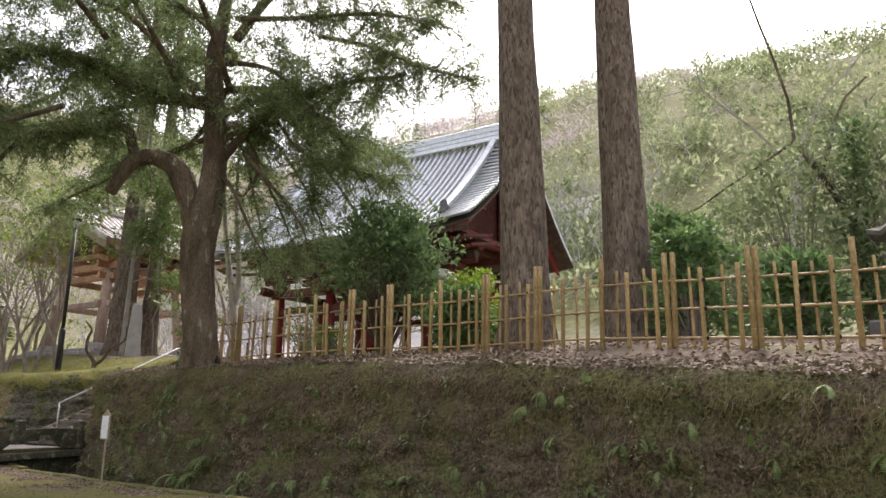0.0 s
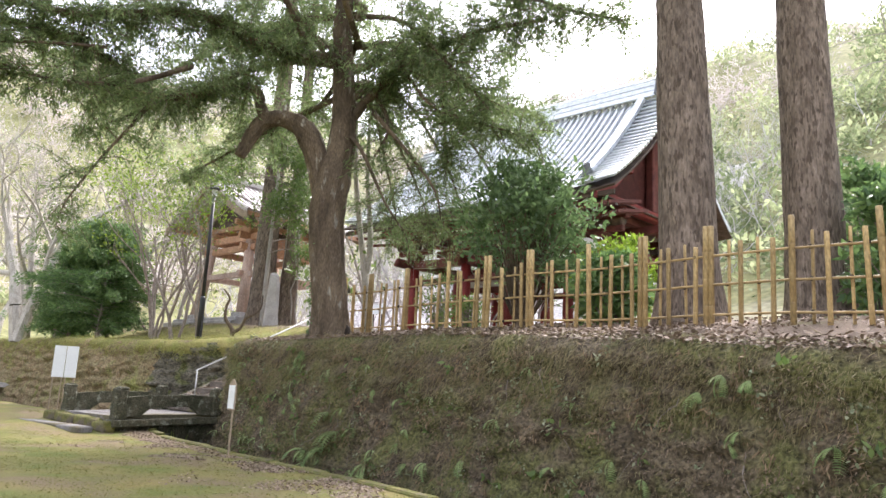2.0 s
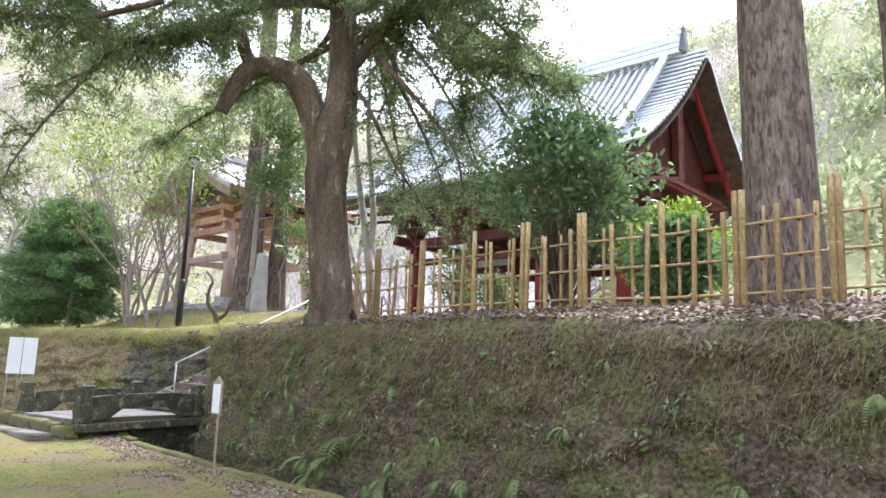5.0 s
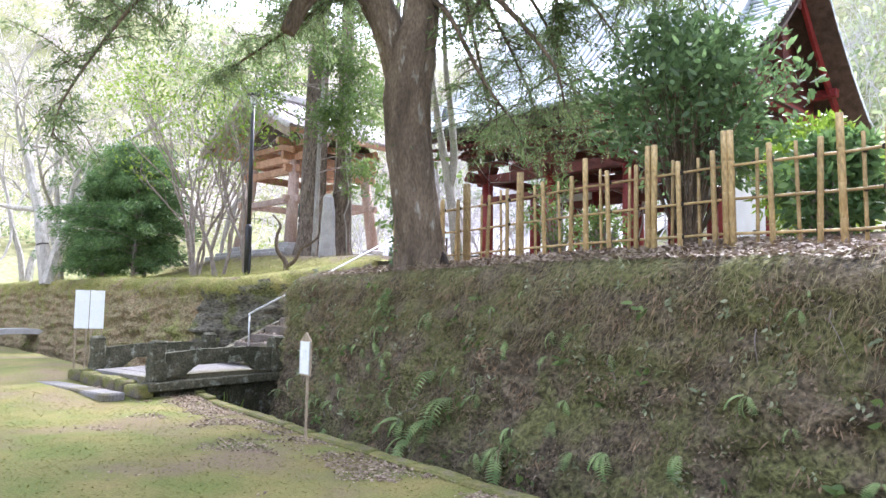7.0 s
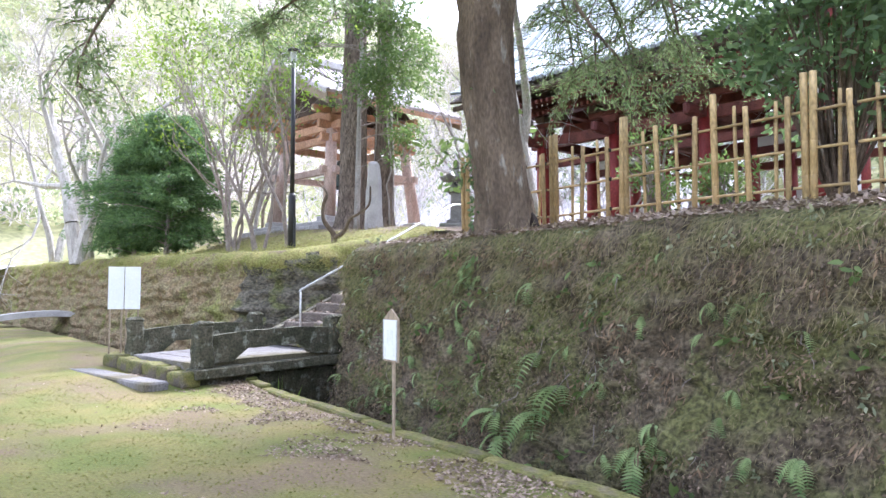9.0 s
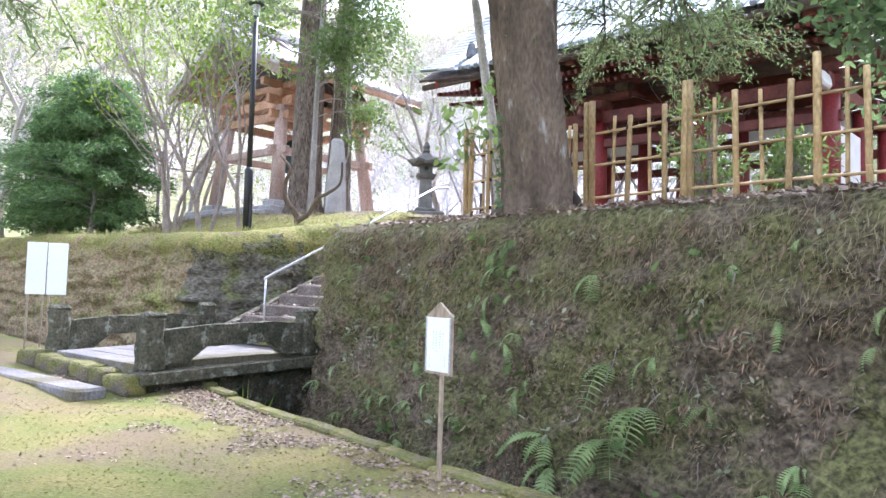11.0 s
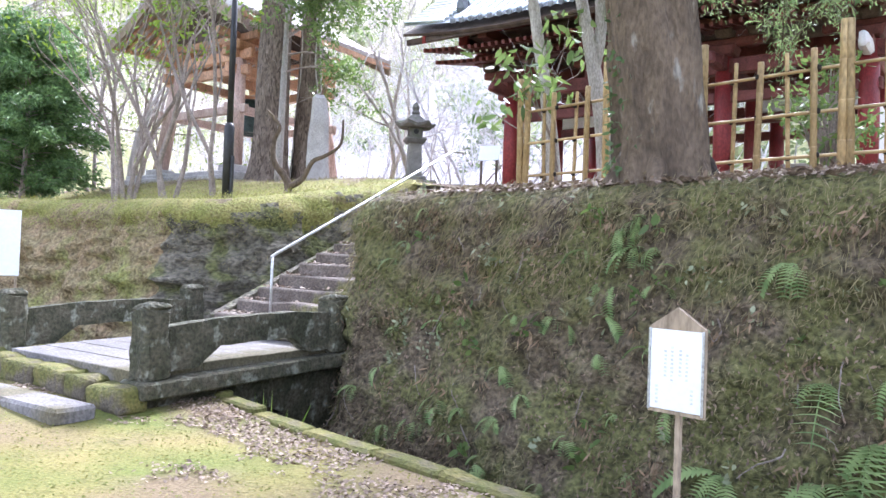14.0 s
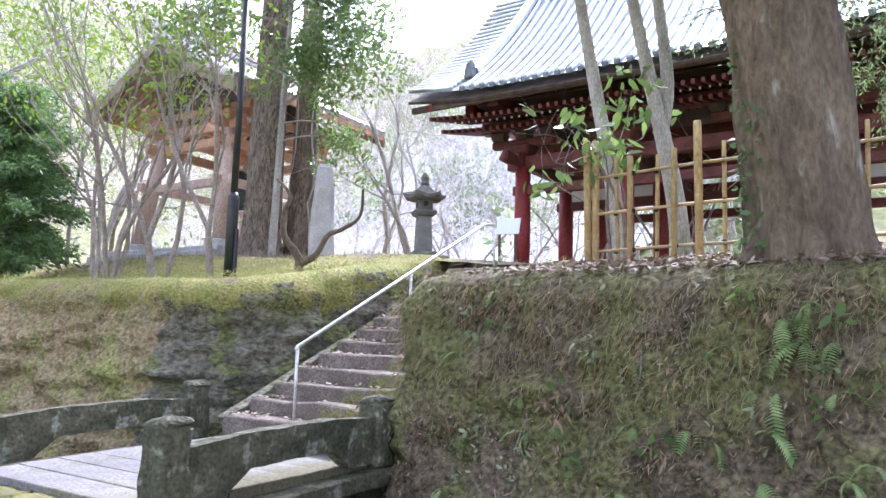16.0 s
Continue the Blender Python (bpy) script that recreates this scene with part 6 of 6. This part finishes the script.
def on_bank(vs, m, count, lo, hi, umin, umax, power=1.0):
    """Random places on a bank strip between two of its rows."""
    pts = np.array(vs)
    cols = len(pts) // m
    out = []
    while len(out) < count:
        i, j = int(rng.integers(0, cols)), lo + int((hi - lo) * rng.uniform() ** power)
        p = pts[i * m + j]
        if umin < -0.8 * p[0] + 0.6 * p[1] < umax:
            out.append(p + rng.normal(size=3) * np.array([0.06, 0.06, 0.06]))
    return np.array(out)


OUTV = -np.array([0.6, 0.8, 0.0])


def patchy(pts, scale, cut, seed):
    """Keeps the points that fall in noise patches."""
    return np.array([p for p in pts if noise.noise((p[0] * scale + seed, p[1] * scale, p[2] * scale * 1.3)) + rng.normal() * 0.12 > cut])


p = patchy(on_bank(BANKV, BANKM, 46000, 4, BANKM - 1, -2, 21), 0.9, 0.0, 3)
ob = leaves("bank_grass", p + OUTV * 0.015, np.tile(OUTV * 0.55 + np.array([0, 0, -0.55]), (len(p), 1)) + rng.normal(size=p.shape) * 0.36, 0.085, 0.008, GRASS, None, rng, 0, "stuff")
tagged(ob, "short hanging grass and moss strands on the bank", "grass")
p = on_bank(BANKV, BANKM, 24000, 2, 20, -2, 21, 1.3)
ob = leaves("lip_grass", p, np.tile(OUTV * 0.45 + np.array([0, 0, -0.7]), (len(p), 1)) + rng.normal(size=p.shape) * 0.3, 0.17, 0.008, GRASS, None, rng, 0, "stuff")
tagged(ob, "dry grass hanging over the lip of the bank", "grass")
ROOT = leaf_material("dry_roots_and_litter", (0.09, 0.065, 0.045), (0.3, 0.22, 0.15), 0.9, 0.05)
p = patchy(on_bank(BANKV, BANKM, 46000, 5, BANKM - 1, -2, 21), 1.1, -0.05, 9)
ob = leaves("bank_litter", p + OUTV * 0.012, rng.normal(size=p.shape) * np.array([0.6, 0.6, 0.5]) + OUTV * 0.35 + np.array([0, 0, -0.6]), 0.05, 0.02, ROOT, None, rng, 0, "stuff")
tagged(ob, "dead leaves and rootlets caught on the bank", "leaf litter")
lip = np.array(BANKV)
cols = len(lip) // BANKM
made = 0
while made < 95:
    i, j = int(rng.integers(0, cols)), int(rng.integers(5, BANKM - 6))
    q = lip[i * BANKM + j]
    u = -0.8 * q[0] + 0.6 * q[1]
    if not 1 < u < 20.4:
        continue
    made += 1
    t = thing("fern", pose(*(q + OUTV * 0.035), 0, 0, OUT_YAW), "small yellow-green fern sprig on the earth bank", "fern", "fern sprigs on the bank")
    for k in range(int(rng.integers(2, 5))):
        share("frond", FRONDS[int(rng.integers(0, 3))], t, pose(0, 0, 0, rng.uniform(-55, 15), rng.uniform(-25, 25), rng.uniform(-75, 75)) @ Matrix.Scale(rng.uniform(0.2, 0.5), 4))
# bare roots that hang out of the bank
sg = []
for q in on_bank(BANKV, BANKM, 150, 5, BANKM - 12, -1, 21):
    p, d = Vector(q), Vector((rng.normal() * 0.35, rng.normal() * 0.35, -1)) + Vector(OUTV) * 0.15
    n, r = int(rng.integers(3, 8)), rng.uniform(0.003, 0.009)
    for k in range(n):
        b = p + d.normalized() * rng.uniform(0.04, 0.11)
        sg.append((p, b, r * (1 - k / n * 0.6), r * (1 - (k + 1) / n * 0.6)))
        d = d + Vector(rng.normal(size=3)) * 0.35
        p = b
tagged(twig_mesh("bank_roots", sg, TWIG, None, 4), "thin pale roots hanging from the bank", "roots", kind="stuff")
# broad-leaved seedlings in small clumps
p = on_bank(BANKV, BANKM, 60, 4, BANKM - 8, -1, 21)
p = np.concatenate([q + rng.normal(size=(7, 3)) * 0.06 for q in p])
ob = leaves("broadleaf_seedlings", p + OUTV * 0.06, rng.normal(size=p.shape) * 0.6 + OUTV * 0.6 + np.array([0, 0, -0.1]), 0.13, 0.06, MIDLEAF, None, rng, 0.3, "stuff")
tagged(ob, "small broad-leaved green seedlings on the bank", "seedlings")
SEEDLING = leaf_material("pale_seedling_leaves", (0.14, 0.17, 0.08), (0.34, 0.36, 0.22), 0.5, 0.25)
p = on_bank(BANKV, BANKM, 260, 4, BANKM - 2, -2, 21)
p = np.concatenate([q + rng.normal(size=(9, 3)) * 0.05 for q in p])
ob = leaves("bank_seedlings", p + OUTV * 0.04, rng.normal(size=p.shape) * 0.7 + OUTV * 0.5 + np.array([0, 0, -0.25]), 0.075, 0.034, SEEDLING, None, rng, 0.2, "stuff")
tagged(ob, "small pale-leaved seedlings on the bank", "seedlings")

DEADFERN = leaf_material("withered_fern", (0.12, 0.08, 0.045), (0.32, 0.22, 0.13), 0.8, 0.15)
p = on_bank(BANKV, BANKM, 300, 4, BANKM - 3, -2, 21)
p = np.concatenate([q + rng.normal(size=(22, 3)) * np.array([0.07, 0.07, 0.06]) for q in p])
ob = leaves("dead_fern_clumps", p + OUTV * 0.03, rng.normal(size=p.shape) * 0.45 + OUTV * 0.4 + np.array([0, 0, -0.75]), 0.11, 0.02, DEADFERN, None, rng, 0, "stuff")
tagged(ob, "brown withered fern clumps hanging on the bank", "dead ferns")
p = np.concatenate([on_bank(LEFTV, LEFTM, 11000, 4, LEFTM - 1, 24, 50, 1.2), on_bank(CUTV, CUTM, 1200, 2, 26, 18, 40, 1.5)])
pm = np.concatenate([on_bank(LEFTV, LEFTM, 26000, 0, 11, 24, 50, 1.0), on_bank(CUTV, CUTM, 7000, 0, 10, 18, 40, 1.0)])
LIPMOSS = leaf_material("lip_moss", (0.22, 0.24, 0.06), (0.38, 0.37, 0.12), 0.8, 0.3)
ob = leaves("lip_moss", pm, rng.normal(size=pm.shape) * 0.6 + OUTV * 0.3 + np.array([0, 0, -0.2]), 0.045, 0.012, LIPMOSS, None, rng, 0, "stuff")
tagged(ob, "yellow-green moss over the lip of the far bank", "moss")
ob = leaves("left_bank_grass", p + OUTV * 0.01, np.tile(OUTV * 0.5 + np.array([0, 0, -0.4]), (len(p), 1)) + rng.normal(size=p.shape) * 0.4, 0.10, 0.010, GRASS, None, rng, 0, "stuff")
tagged(ob, "mossy grass on the far bank", "grass")


def strewn(name, count, place, length, width, mat_, label, zoff=0.012, tilt=0.25, category="leaf litter"):
    pts = []
    while len(pts) < count:
        q = place()
        if q is not None:
            pts.append(q)
    pts = np.array(pts) + np.array([0, 0, zoff])
    d = rng.normal(size=pts.shape)
    d[:, 2] *= tilt
    return tagged(leaves(name, pts, d, length, width, mat_, None, rng, 0.85, "stuff"), label, category)


def lip_place():
    u, n = rng.uniform(-2, 20.2), 10.5 + abs(rng.normal()) * 1.4
    q = un(u, n)
    if inside_cut(q.x, q.y) or noise.noise((u * 0.8, n * 0.8, 2)) + rng.normal() * 0.3 < -0.15:
        return None
    return (q.x, q.y, terrace(q.x, q.y) + 0.02)


def lawn_place():
    u = rng.uniform(4, 23)
    n = 8.4 - abs(rng.normal()) * 1.2
    if noise.noise((u * 0.9, n * 1.3, 6)) + 0.3 * noise.noise((u * 3, n * 4, 2)) + 0.5 * smooth(n, 6.6, 8.4) + rng.normal() * 0.05 < 0.36:
        return None
    q = un(u, n)
    return (q.x, q.y, lawn_height(q.x, q.y) + 0.005)


def step_place():
    k = int(rng.integers(0, STEP_COUNT))
    q = st(STEP_S0 + STEP_RUN * (k + rng.uniform(0.1, 1.0)), rng.choice((rng.uniform(-0.3, 2.3), 2.3 - abs(rng.normal()) * 0.25)))
    return (q.x, q.y, STEP_Z0 + STEP_RISE * (k + 1) + 0.01)


strewn("terrace_leaf_litter", 13000, lip_place, 0.085, 0.042, LITTER, "brown fallen leaves on the upper ground", 0.02)
strewn("lawn_leaf_litter", 10500, lawn_place, 0.048, 0.026, LITTER, "brown fallen leaves in patches on the lawn", 0.012)
strewn("step_leaf_litter", 900, step_place, 0.07, 0.035, LITTER, "fallen leaves on the steps")
MOSSBLADE = leaf_material("moss_tufts", (0.14, 0.165, 0.035), (0.24, 0.21, 0.065), 0.9, 0.3)


def moss_place():
    u, n = rng.uniform(8, 26), rng.uniform(1.5, 8.4)
    if noise.noise((u * 0.9, n * 1.3, 6)) + 0.35 * smooth(n, 6.5, 8.4) > 0.2:
        return None
    q = un(u, n)
    return (q.x, q.y, lawn_height(q.x, q.y))


strewn("lawn_moss", 30000, moss_place, 0.028, 0.016, MOSSBLADE, "short moss and grass tufts on the lawn", 0.006, 0.14, "moss")


def terrace_grass():
    u, n = rng.uniform(23.5, 40), rng.uniform(10.6, 15)
    q = un(u, n)
    if inside_cut(q.x, q.y):
        return None
    return (q.x, q.y, terrace(q.x, q.y))


strewn("terrace_grass", 13000, terrace_grass, 0.09, 0.012, GRASS, "mossy grass round the lamp and memorial stone", 0.0, 1.6, "grass")



def lip_moss():
    u, n = rng.uniform(23.5, 36), 10.5 + abs(rng.normal()) * 1.6
    q = un(u, n)
    if inside_cut(q.x, q.y):
        return None
    return (q.x, q.y, terrace(q.x, q.y) + 0.02)


strewn("terrace_moss", 22000, lip_moss, 0.045, 0.012, LIPMOSS, "yellow-green moss on the lip beside the steps", 0.0, 0.5, "moss")

# strap-leaved plant in the ditch beside the bridge
strap = thing("ditch_plant", pose(*un(20.35, 8.95, -0.9)), "bright green strap-leaved plant in the ditch", "plant")
bl = leaf_material("strap_leaves", (0.2, 0.32, 0.05), (0.34, 0.46, 0.1), 0.4, 0.4)
p = rng.normal(size=(46, 3)) * np.array([0.16, 0.12, 0.0])
leaves("leaf_tuft", p, rng.normal(size=p.shape) * np.array([0.35, 0.35, 0.0]) + np.array([0, 0, 1.0]), 0.85, 0.05, bl, strap, rng)
